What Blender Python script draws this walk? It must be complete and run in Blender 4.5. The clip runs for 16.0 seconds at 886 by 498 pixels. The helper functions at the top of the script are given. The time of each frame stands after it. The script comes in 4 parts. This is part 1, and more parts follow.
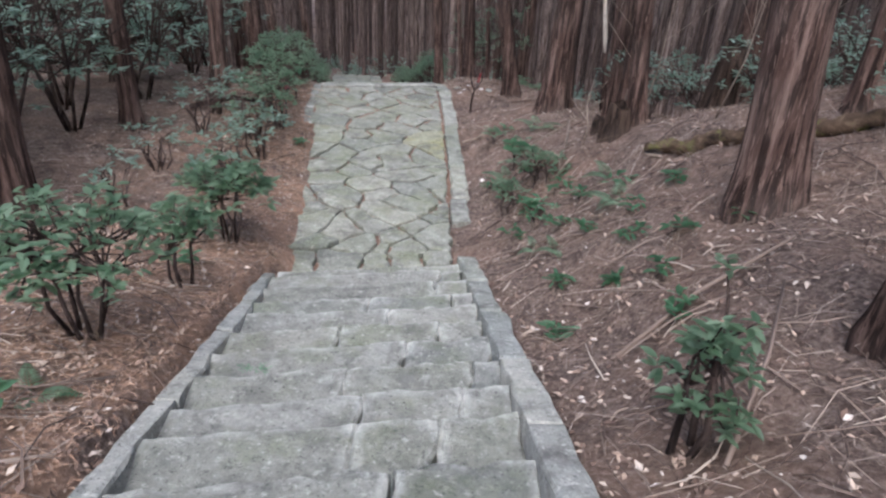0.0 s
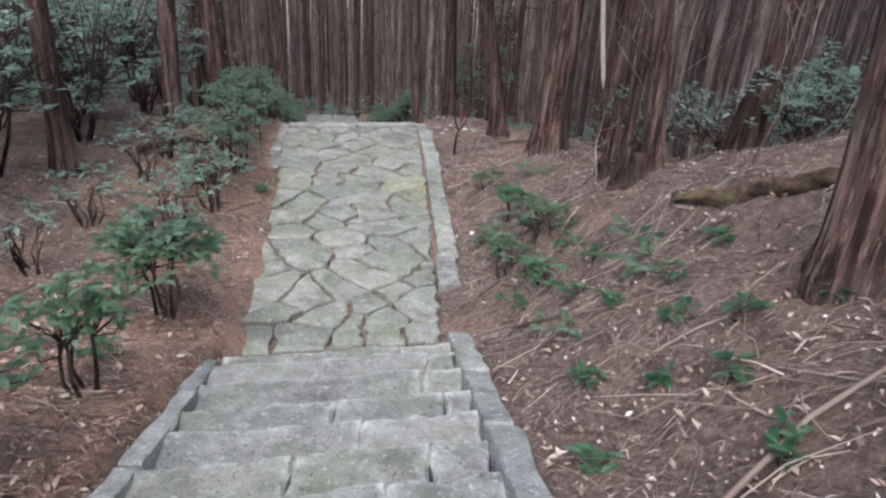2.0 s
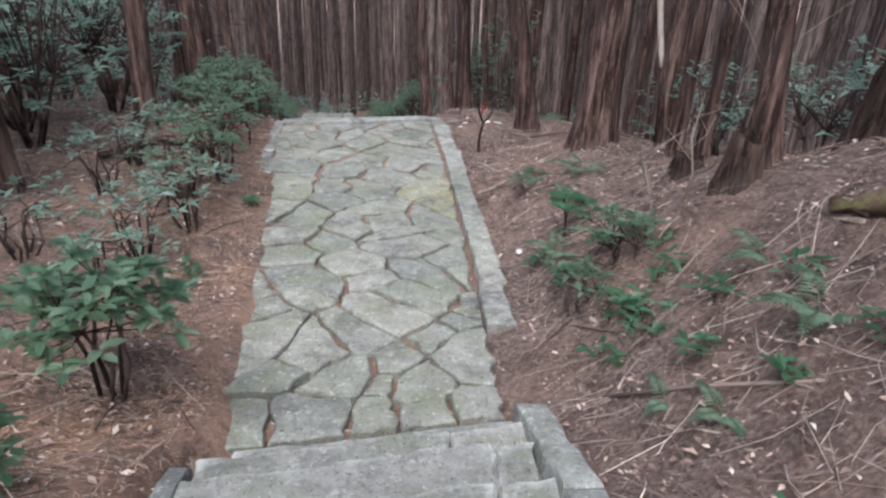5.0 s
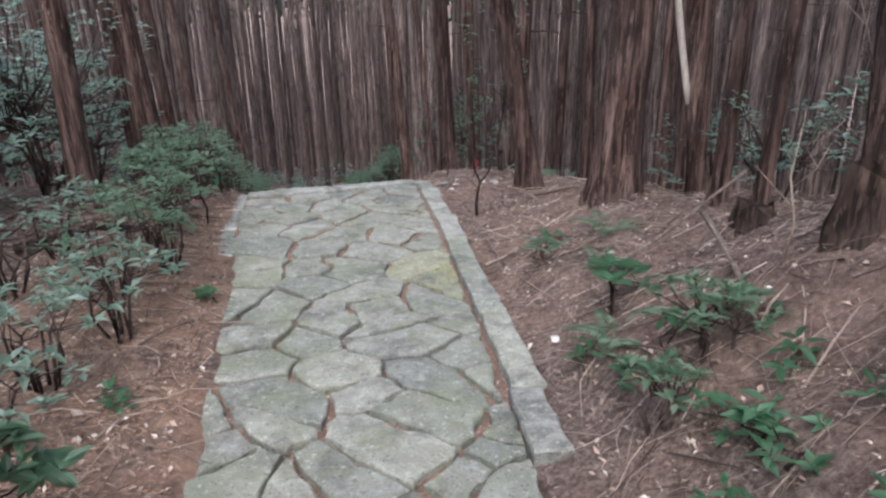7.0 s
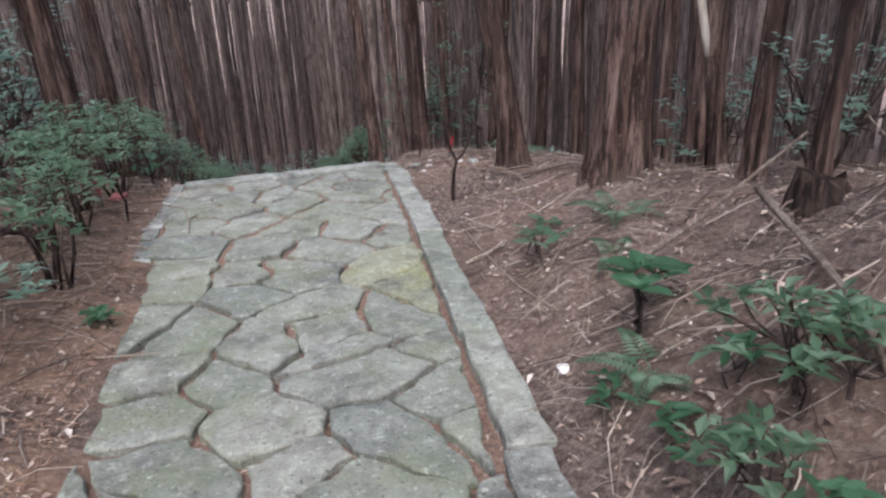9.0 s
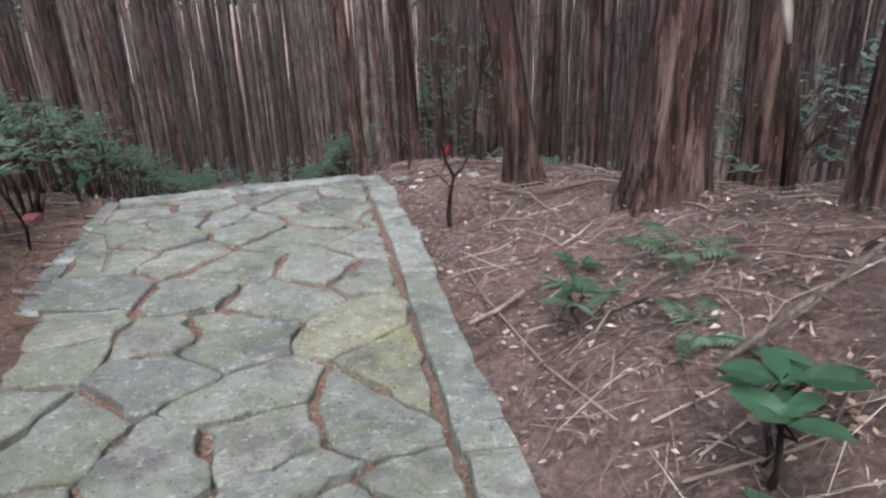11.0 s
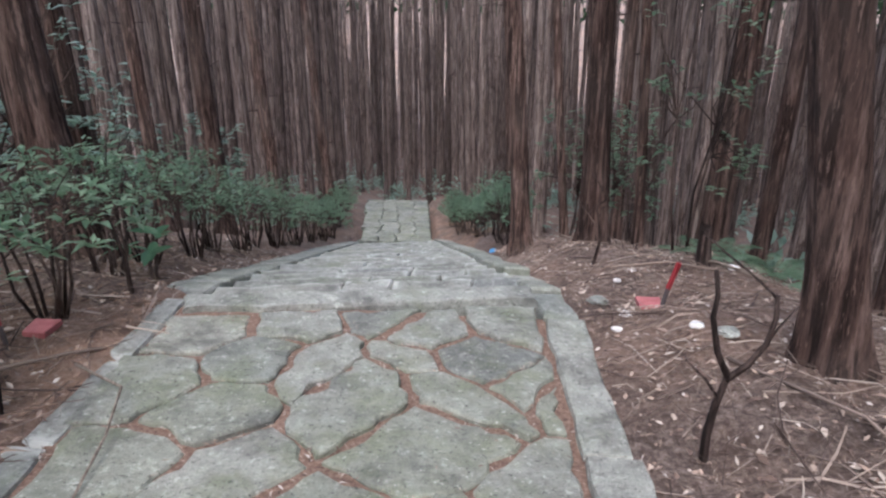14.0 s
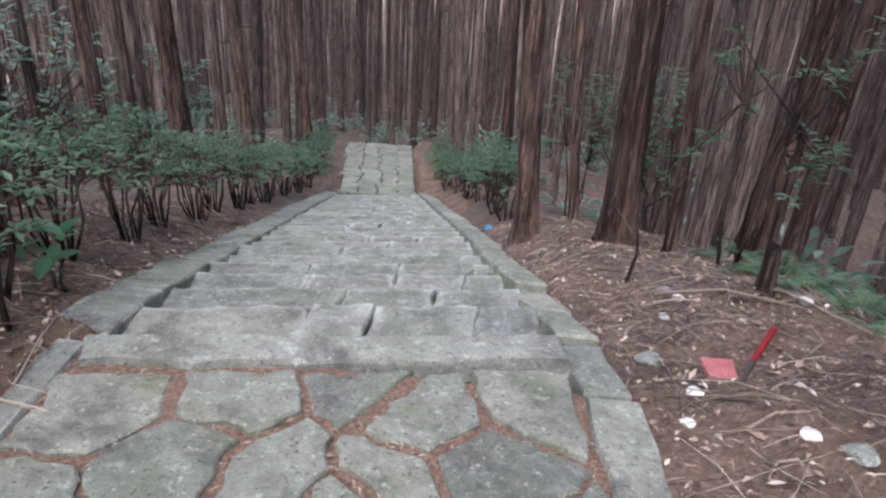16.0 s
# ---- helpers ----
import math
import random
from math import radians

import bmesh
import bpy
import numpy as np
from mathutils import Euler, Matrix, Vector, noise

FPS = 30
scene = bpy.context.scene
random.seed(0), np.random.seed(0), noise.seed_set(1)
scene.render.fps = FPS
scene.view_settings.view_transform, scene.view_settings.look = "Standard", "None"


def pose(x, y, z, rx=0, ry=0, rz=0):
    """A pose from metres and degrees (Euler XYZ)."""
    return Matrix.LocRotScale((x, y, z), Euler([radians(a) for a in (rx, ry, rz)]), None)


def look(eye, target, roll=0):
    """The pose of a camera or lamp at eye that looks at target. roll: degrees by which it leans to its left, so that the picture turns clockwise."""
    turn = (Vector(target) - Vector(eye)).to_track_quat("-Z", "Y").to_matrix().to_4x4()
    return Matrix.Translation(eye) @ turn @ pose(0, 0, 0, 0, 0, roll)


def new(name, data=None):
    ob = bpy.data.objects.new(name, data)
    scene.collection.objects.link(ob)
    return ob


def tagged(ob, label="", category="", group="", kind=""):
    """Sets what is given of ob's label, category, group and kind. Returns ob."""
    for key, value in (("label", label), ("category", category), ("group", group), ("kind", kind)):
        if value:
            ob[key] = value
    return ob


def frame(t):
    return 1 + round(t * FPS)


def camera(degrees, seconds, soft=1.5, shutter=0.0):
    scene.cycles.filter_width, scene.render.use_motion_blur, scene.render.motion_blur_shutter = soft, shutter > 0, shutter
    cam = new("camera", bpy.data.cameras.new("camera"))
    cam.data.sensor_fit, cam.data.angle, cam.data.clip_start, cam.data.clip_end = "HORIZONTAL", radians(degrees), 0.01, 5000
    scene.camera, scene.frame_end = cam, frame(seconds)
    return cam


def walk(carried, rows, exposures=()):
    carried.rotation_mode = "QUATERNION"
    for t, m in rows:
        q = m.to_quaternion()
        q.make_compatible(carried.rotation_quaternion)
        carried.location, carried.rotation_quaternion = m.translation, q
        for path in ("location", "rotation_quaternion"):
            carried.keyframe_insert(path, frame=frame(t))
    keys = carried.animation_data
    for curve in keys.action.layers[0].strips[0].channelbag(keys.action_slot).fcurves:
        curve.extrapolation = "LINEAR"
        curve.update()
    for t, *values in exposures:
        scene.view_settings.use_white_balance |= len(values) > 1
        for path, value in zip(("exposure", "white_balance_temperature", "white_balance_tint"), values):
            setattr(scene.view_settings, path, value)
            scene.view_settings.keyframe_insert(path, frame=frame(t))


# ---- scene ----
cam = camera(64.9, 16.0, soft=2.4)
SCALE = 1.07
PATH = [
    (0, (-0.07, 0.27, 2.963), (-0.089, 2.004, 1.966), 3.0),
    (0.5, (-0.193, 0.511, 2.907), (-0.115, 2.299, 2.014), 3.9),
    (1, (-0.183, 0.797, 2.836), (-0.294, 2.602, 1.981), 1.7),
    (1.5, (-0.085, 1.04, 2.717), (-0.206, 2.798, 1.772), 1.7),
    (2, (-0.15, 1.286, 2.65), (-0.111, 3.073, 1.753), 3.3),
    (2.5, (-0.084, 1.556, 2.522), (-0.2, 3.353, 1.651), 1.4),
    (3, (-0.086, 1.763, 2.466), (-0.042, 3.612, 1.704), 2.7),
    (3.5, (-0.127, 1.967, 2.387), (-0.104, 3.786, 1.556), 2.3),
    (6, (-0.56, 3.175, 1.998), (-0.501, 4.955, 1.087), 1.7),
    (6.5, (-0.477, 3.497, 1.865), (-0.53, 5.282, 0.965), -1.2),
    (7, (-0.578, 3.729, 1.803), (-0.472, 5.588, 1.072), -1.1),
    (7.5, (-0.474, 4.027, 1.623), (-0.537, 5.893, 0.906), -3.2),
    (8, (-0.424, 4.255, 1.57), (-0.412, 6.082, 0.758), -4.4),
    (8.5, (-0.456, 4.501, 1.535), (-0.321, 6.334, 0.747), -2.8),
    (11, (-0.345, 5.922, 1.201), (-0.162, 7.765, 0.445), -1.8),
    (11.5, (-0.371, 6.297, 1.235), (-0.247, 8.133, 0.452), -1.8),
    (12, (-0.41, 6.64, 1.238), (-0.288, 8.481, 0.466), -1.9),
    (12.5, (-0.406, 7.013, 1.232), (-0.394, 8.88, 0.514), -0.9),
    (13, (-0.5, 7.37, 1.243), (-0.584, 9.238, 0.532), -0.3),
    (13.5, (-0.457, 7.723, 1.207), (-0.622, 9.593, 0.517), 0.1),
    (14, (-0.558, 8.048, 1.178), (-0.761, 9.902, 0.456), 0.2),
    (14.5, (-0.543, 8.373, 1.172), (-0.737, 10.203, 0.389), 0.7),
    (15, (-0.67, 8.646, 1.168), (-0.797, 10.454, 0.321), 2.0),
    (15.5, (-0.71, 8.938, 1.152), (-0.8, 10.732, 0.274), 2.7),
    (16, (-0.788, 9.147, 1.154), (-0.918, 10.936, 0.271), 3.6),
]
walk(cam, [(t, look(SCALE * Vector(eye), SCALE * Vector(target), roll)) for t, eye, target, roll in PATH], [(0, 1.08, 5800, 11), (3.5, 1.24, 5800, 11), (8.5, 1.2, 5800, 11), (12, 1.25, 5800, 11), (16, 1.4, 5800, 11)])

# ---- light: overcast sky sifted by the canopy ----
world = bpy.data.worlds.new("overcast_sky")
scene.world = world
world.use_nodes = True
sky = world.node_tree.nodes.new("ShaderNodeTexSky")
sky.sky_type, sky.sun_disc = "NISHITA", False
sky.sun_elevation, sky.sun_rotation = radians(58), radians(190)
sky.air_density, sky.dust_density = 1.0, 4.0
backg = world.node_tree.nodes["Background"]
world.node_tree.links.new(sky.outputs[0], backg.inputs[0])
backg.inputs[1].default_value = 0.15
sun = new("sun", bpy.data.lights.new("sun", "SUN"))
sun.data.energy, sun.data.angle, sun.data.color = 1.5, radians(60), (1.0, 0.97, 0.93)
sun.matrix_world = look((0, 0, 0), (0.08, 0.48, -0.85))


# ---- materials ----
class Nodes:
    """A short way to write node materials."""

    def __init__(self, name, rough=0.8, spec=0.3):
        self.mat = bpy.data.materials.new(name)
        self.mat.use_nodes = True
        self.tree = self.mat.node_tree
        self.bsdf = self.tree.nodes["Principled BSDF"]
        self.bsdf.inputs["Roughness"].default_value = rough
        self.bsdf.inputs["Specular IOR Level"].default_value = spec
        self.coord = self.tree.nodes.new("ShaderNodeTexCoord").outputs["Object"]

    def put(self, kind, **sockets):
        node = self.tree.nodes.new(kind)
        for key, value in sockets.items():
            socket = node.inputs[key.replace("_", " ")]
            if isinstance(value, bpy.types.NodeSocket):
                self.tree.links.new(value, socket)
            else:
                socket.default_value = value
        return node

    def stretched(self, scale):
        return self.put("ShaderNodeMapping", Vector=self.coord, Scale=scale).outputs[0]

    def geo(self):
        return self.tree.nodes.new("ShaderNodeNewGeometry")

    def info(self):
        return self.tree.nodes.new("ShaderNodeObjectInfo")

    def noise(self, scale, detail=5.0, rough=0.6, vector=None):
        return self.put("ShaderNodeTexNoise", Vector=vector or self.coord, Scale=scale, Detail=detail, Roughness=rough).outputs[0]

    def ramp(self, fac, *stops):
        node = self.put("ShaderNodeValToRGB", Fac=fac)
        elements = node.color_ramp.elements
        while len(elements) < len(stops):
            elements.new(0.5)
        for element, (at, colour) in zip(elements, stops):
            element.position, element.color = at, (*colour, 1) if len(colour) == 3 else colour
        return node.outputs[0]

    def grey(self, fac, a, b):
        return self.ramp(fac, (a, (0, 0, 0)), (b, (1, 1, 1)))

    def mix(self, fac, a, b, how="MIX"):
        node = self.tree.nodes.new("ShaderNodeMix")
        node.data_type, node.blend_type = "RGBA", how
        for socket, value in ((node.inputs[0], fac), (node.inputs[6], a), (node.inputs[7], b)):
            if isinstance(value, bpy.types.NodeSocket):
                self.tree.links.new(value, socket)
            else:
                socket.default_value = value if isinstance(value, float) else (*value, 1)
        return node.outputs[2]

    def colour(self, socket):
        self.tree.links.new(socket, self.bsdf.inputs["Base Color"])
        return self

    def bump(self, height, strength=0.4, distance=0.01):
        node = self.put("ShaderNodeBump", Height=height, Strength=strength, Distance=distance)
        self.tree.links.new(node.outputs[0], self.bsdf.inputs["Normal"])
        return self


def stone_material(name, dark, light, moss, moss_share, edge_pale=0.0):
    n = Nodes(name, 0.9, 0.2)
    rand = n.info().outputs["Random"]
    place = n.geo().outputs["Position"]
    base = n.ramp(n.noise(7.0, 8, 0.7, place), (0.28, dark), (0.52, tuple((a + b) / 2 for a, b in zip(dark, light))), (0.72, light))
    base = n.mix(0.8, base, n.ramp(rand, (0.0, (0.72, 0.75, 0.78)), (0.35, (0.95, 0.97, 0.88)), (0.7, (1.02, 1.02, 1.02)), (1.0, (1.24, 1.22, 1.16))), "MULTIPLY")
    crust = n.grey(n.noise(16.0, 6, 0.75, place), 0.56, 0.66)
    base = n.mix(crust, base, n.mix(0.6, base, tuple(min(1, c * 1.45) for c in light)))
    stain = n.grey(n.noise(3.1, 7, 0.7, place), 0.50, 0.66)
    base = n.mix(stain, base, n.mix(0.68, base, (0.085, 0.08, 0.078)))
    cover = n.grey(n.noise(2.3, 6, 0.7, place), 0.60 - moss_share, 0.76 - moss_share)
    base = n.mix(cover, base, n.mix(0.6, base, moss))
    pits = n.grey(n.noise(48.0, 5, 0.75, place), 0.57, 0.66)
    base = n.mix(pits, base, tuple(c * 0.42 for c in dark))
    speck = n.ramp(n.noise(85.0, 7, 0.8, place), (0.34, (0.55, 0.55, 0.53)), (0.5, (1.0, 1.0, 1.0)), (0.66, (1.42, 1.40, 1.34)))
    base = n.mix(0.5, base, speck, "MULTIPLY")
    blotch = n.grey(n.noise(27.0, 5, 0.7, place), 0.60, 0.66)
    base = n.mix(blotch, base, n.mix(0.5, base, tuple(min(1, c * 1.7) for c in light)))
    # pale convex edges: worn stone plus a nosing highlight put into the colour
    if edge_pale:
        worn = n.mix(1.0, n.grey(n.geo().outputs["Pointiness"], 0.51, 0.57), n.grey(n.noise(9.0, 5, 0.7, place), 0.38, 0.58), "MULTIPLY")
        base = n.mix(worn, base, n.mix(edge_pale, base, (0.62, 0.62, 0.58)))
    rough = n.mix(0.4, n.noise(11.0, 4, 0.6, place), n.noise(46.0, 8, 0.8, place))
    return n.colour(base).bump(rough, 1.0, 0.035).mat


STONE = stone_material("flag_stone", (0.2, 0.203, 0.178), (0.395, 0.395, 0.35), (0.195, 0.215, 0.13), 0.12)
STEP = stone_material("step_stone", (0.15, 0.152, 0.14), (0.355, 0.355, 0.325), (0.18, 0.20, 0.13), 0.10, 0.75)
KERB = stone_material("kerb_stone", (0.27, 0.275, 0.25), (0.52, 0.52, 0.49), (0.24, 0.26, 0.19), 0.04)
KERB_WORN = stone_material("weathered_kerb", (0.22, 0.225, 0.20), (0.43, 0.43, 0.39), (0.20, 0.22, 0.15), 0.08)
LICHEN = stone_material("lichened_stone", (0.22, 0.218, 0.16), (0.415, 0.41, 0.31), (0.33, 0.315, 0.12), 0.13)

n = Nodes("forest_floor", 0.95, 0.15)
needles = n.ramp(n.noise(30.0, 8, 0.8), (0.30, (0.05, 0.036, 0.031)), (0.46, (0.15, 0.108, 0.09)), (0.58, (0.28, 0.215, 0.185)), (0.72, (0.48, 0.41, 0.36)))
patches = n.grey(n.noise(0.8, 4, 0.6), 0.42, 0.60)
needles = n.mix(patches, needles, n.mix(0.32, needles, (0.38, 0.24, 0.17)))
across = n.put("ShaderNodeSeparateXYZ", Vector=n.coord).outputs[0]
beside = n.ramp(n.put("ShaderNodeMapRange", Value=across, From_Min=-4.2, From_Max=-1.2).outputs[0], (0.0, (0, 0, 0)), (0.75, (1, 1, 1)), (0.98, (1, 1, 1)), (1.0, (0, 0, 0)))
beside = n.mix(1.0, beside, n.grey(n.noise(1.6, 5, 0.65), 0.36, 0.56), "MULTIPLY")
needles = n.mix(beside, needles, n.mix(0.5, needles, (0.46, 0.285, 0.19)))
clumps = n.grey(n.noise(5.5, 6, 0.7), 0.50, 0.66)
needles = n.mix(clumps, needles, n.mix(0.6, needles, (0.06, 0.042, 0.034)))
pale = n.grey(n.noise(8.5, 6, 0.75), 0.58, 0.70)
needles = n.mix(pale, needles, n.mix(0.5, needles, (0.44, 0.35, 0.29)))
humus = n.grey(n.noise(1.5, 5, 0.65), 0.54, 0.66)
needles = n.mix(humus, needles, n.mix(0.45, needles, (0.06, 0.045, 0.038)))
FLOOR = n.colour(needles).bump(n.mix(0.5, n.noise(14.0, 5, 0.7), n.noise(50.0, 8, 0.8)), 1.0, 0.05).mat

n = Nodes("red_needle_litter", 0.95, 0.1)
FILL = n.colour(n.ramp(n.noise(60.0, 7, 0.75), (0.3, (0.075, 0.05, 0.04)), (0.5, (0.22, 0.14, 0.105)), (0.72, (0.40, 0.29, 0.23)))).bump(n.noise(120.0, 6, 0.8), 1.0, 0.01).mat


def bark_material(name, dark, mid, pale, stand=False, cracks=0.8):
    n = Nodes(name, 0.92, 0.15)
    fibre = n.noise(12.0, 8, 0.75, n.stretched((1, 1, 0.11)))
    base = n.ramp(fibre, (0.34, dark), (0.5, mid), (0.66, pale))
    fissure = n.grey(n.noise(24.0, 6, 0.7, n.stretched((1, 1, 0.07))), 0.44, 0.51)
    base = n.mix(fissure, n.mix(cracks, base, tuple(c * 0.4 for c in dark)), base)
    flake = n.grey(n.noise(38.0, 6, 0.75, n.stretched((1, 1, 0.13))), 0.58, 0.64)
    base = n.mix(flake, base, n.mix(0.6, base, tuple(min(1, c * 1.3) for c in pale)))
    base = n.mix(n.grey(n.noise(0.7, 4, 0.6), 0.45, 0.7), base, n.mix(0.5, base, (0.20, 0.165, 0.145)))
    tint = n.ramp(n.geo().outputs["Random Per Island"], (0.0, (0.45, 0.43, 0.43)), (0.6, (0.95, 0.93, 0.92)), (1.0, (1.38, 1.35, 1.32)))
    if stand:
        base = n.mix(1.0, base, tint, "MULTIPLY")
    else:
        base = n.mix(1.0, base, n.ramp(n.info().outputs["Random"], (0.0, (0.62, 0.60, 0.60)), (1.0, (1.3, 1.28, 1.26))), "MULTIPLY")
    return n.colour(base).bump(n.mix(0.5, n.noise(24.0, 6, 0.7, n.stretched((1, 1, 0.07))), n.noise(38.0, 6, 0.75, n.stretched((1, 1, 0.13)))), 1.0, 0.05).mat


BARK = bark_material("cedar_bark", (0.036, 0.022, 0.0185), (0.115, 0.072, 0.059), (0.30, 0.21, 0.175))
# the next two: cedar bark made paler, distance haze put into the colour
HAZY_FAR_BARK = bark_material("hazy_plantation_bark", (0.105, 0.076, 0.067), (0.235, 0.18, 0.16), (0.43, 0.355, 0.325), True)
HAZY_STAND_BARK = bark_material("hazy_stand_bark", (0.094, 0.067, 0.058), (0.22, 0.166, 0.145), (0.41, 0.34, 0.305))
PALE_WOOD = bark_material("peeled_wood", (0.18, 0.135, 0.105), (0.38, 0.31, 0.25), (0.58, 0.50, 0.42), cracks=0.2)
PEELED = bark_material("bleached_wood", (0.40, 0.34, 0.28), (0.62, 0.55, 0.47), (0.78, 0.72, 0.64), cracks=0.15)
ROTTEN = bark_material("rotten_wood", (0.03, 0.02, 0.016), (0.075, 0.05, 0.038), (0.17, 0.12, 0.09))
TWIG = bark_material("shrub_bark", (0.035, 0.024, 0.021), (0.085, 0.058, 0.05), (0.16, 0.12, 0.105))

n = Nodes("mossy_log", 0.95, 0.1)
wood = n.ramp(n.noise(8.0, 7, 0.7, n.stretched((0.3, 1, 1))), (0.35, (0.03, 0.022, 0.017)), (0.55, (0.14, 0.095, 0.065)), (0.75, (0.32, 0.235, 0.16)))
MOSSY = n.colour(n.mix(n.grey(n.noise(4.0, 7, 0.75), 0.55, 0.62), wood, (0.17, 0.16, 0.065))).bump(n.noise(30.0, 7, 0.8), 1.0, 0.02).mat


def leaf_material(name, dark, mid, light, rough=0.34):
    n = Nodes(name, rough, 0.5)
    base = n.ramp(n.geo().outputs["Random Per Island"], (0.0, dark), (0.55, mid), (1.0, light))
    base = n.mix(n.grey(n.noise(3.0, 4, 0.6), 0.35, 0.7), n.mix(0.4, base, dark), base)
    n.colour(base).bump(n.noise(60.0, 3, 0.6), 0.15, 0.004)
    glow = n.put("ShaderNodeBsdfTranslucent", Color=n.mix(0.6, base, light))
    blend = n.put("ShaderNodeMixShader", Fac=0.64)
    n.tree.links.new(n.bsdf.outputs[0], blend.inputs[1])
    n.tree.links.new(glow.outputs[0], blend.inputs[2])
    n.tree.links.new(blend.outputs[0], n.tree.nodes["Material Output"].inputs[0])
    return n.mat


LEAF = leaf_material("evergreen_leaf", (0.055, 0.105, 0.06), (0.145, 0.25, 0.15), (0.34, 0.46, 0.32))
# sky glints and haze painted in: paler and bluer than the leaf above
SKYLIT_LEAF = leaf_material("skylit_evergreen_leaf", (0.09, 0.16, 0.115), (0.23, 0.355, 0.265), (0.50, 0.63, 0.54), 0.26)
BRIGHT_LEAF = leaf_material("young_leaf", (0.05, 0.12, 0.06), (0.11, 0.24, 0.13), (0.22, 0.40, 0.24))
NEEDLE = leaf_material("cedar_foliage", (0.012, 0.03, 0.014), (0.03, 0.06, 0.026), (0.055, 0.09, 0.04), 0.7)

n = Nodes("dry_litter", 0.9, 0.2)
LITTER = n.colour(n.ramp(n.geo().outputs["Random Per Island"], (0.0, (0.09, 0.06, 0.048)), (0.35, (0.22, 0.15, 0.12)), (0.66, (0.38, 0.28, 0.22)), (0.94, (0.50, 0.42, 0.355)), (1.0, (0.66, 0.59, 0.54)))).mat
n = Nodes("orange_needles", 0.9, 0.2)
ORANGE = n.colour(n.ramp(n.geo().outputs["Random Per Island"], (0.0, (0.2, 0.115, 0.075)), (0.6, (0.41, 0.26, 0.18)), (1.0, (0.60, 0.44, 0.33)))).mat
n = Nodes("dead_stick", 0.85, 0.2)
STICK = n.colour(n.ramp(n.geo().outputs["Random Per Island"], (0.0, (0.07, 0.048, 0.04)), (0.55, (0.19, 0.14, 0.115)), (0.85, (0.33, 0.26, 0.215)), (1.0, (0.52, 0.44, 0.37)))).mat
n = Nodes("white_scrap", 0.6, 0.4)
WHITE = n.colour(n.ramp(n.noise(12.0, 4, 0.6), (0.3, (0.55, 0.50, 0.46)), (0.6, (0.80, 0.77, 0.74)))).mat
n = Nodes("faded_red_paint", 0.5, 0.4)
RED = n.colour(n.ramp(n.noise(14.0, 6, 0.7), (0.3, (0.19, 0.014, 0.02)), (0.7, (0.34, 0.04, 0.045)))).bump(n.noise(50.0, 4, 0.6), 0.2, 0.003).mat
n = Nodes("pale_red_plastic", 0.5, 0.4)
PINK = n.colour(n.ramp(n.noise(14.0, 6, 0.7), (0.3, (0.28, 0.075, 0.08)), (0.7, (0.45, 0.17, 0.165)))).mat
n = Nodes("grey_metal", 0.55, 0.5)
METAL = n.colour(n.ramp(n.noise(20.0, 5, 0.7), (0.3, (0.05, 0.045, 0.045)), (0.7, (0.14, 0.11, 0.11)))).mat
n = Nodes("blue_plastic", 0.4, 0.5)
BLUE = n.colour(n.ramp(n.noise(20.0, 3, 0.6), (0.3, (0.05, 0.20, 0.42)), (0.7, (0.12, 0.32, 0.55)))).mat


# ---- building helpers ----
def mesh_from(name, verts, faces, material, smooth=False):
    me = bpy.data.meshes.new(name)
    me.from_pydata([tuple(v) for v in verts], [], faces)
    me.materials.append(material)
    if smooth:
        me.shade_smooth()
    me.update()
    return me


def part(name, verts, faces, material, parent=None, label="", smooth=False):
    ob = new(name, mesh_from(name, verts, faces, material, smooth))
    ob.parent = parent
    if label:
        ob["label"] = label
    return ob


def tube(verts, faces, points, radii, sides=6, cap=True):
    """Adds a tapered tube along points to the lists."""
    start = len(verts)
    for i, (p, r) in enumerate(zip(points, radii)):
        p = Vector(p)
        d = Vector(points[min(i + 1, len(points) - 1)]) - Vector(points[max(i - 1, 0)])
        d = d.normalized() if d.length > 1e-6 else Vector((0, 0, 1))
        a = d.cross(Vector((0.31, 0.87, 0.11))).normalized()
        b = d.cross(a)
        for k in range(sides):
            t = 2 * math.pi * k / sides
            verts.append(p + r * (math.cos(t) * a + math.sin(t) * b))
    for i in range(len(points) - 1):
        for k in range(sides):
            o, q = start + i * sides, start + (i + 1) * sides
            faces.append((o + k, o + (k + 1) % sides, q + (k + 1) % sides, q + k))
    if cap:
        faces.append(tuple(start + (len(points) - 1) * sides + k for k in range(sides)))
        faces.append(tuple(start + k for k in reversed(range(sides))))


def leaf(verts, faces, at, way, up, length, width, droop=0.15):
    """Adds one folded, pointed leaf."""
    way = way.normalized()
    side = way.cross(up)
    side = side.normalized() if side.length > 1e-4 else Vector((1, 0, 0))
    up = side.cross(way)
    s = len(verts)
    verts += [at, at + way * length * 0.45 + side * width * 0.5 + up * width * 0.12, at + way * length * 0.5 - up * length * 0.03,
              at + way * length * 0.45 - side * width * 0.5 + up * width * 0.12, at + way * length - up * length * droop]
    faces += [(s, s + 2, s + 1), (s, s + 3, s + 2), (s + 1, s + 2, s + 4), (s + 2, s + 3, s + 4)]


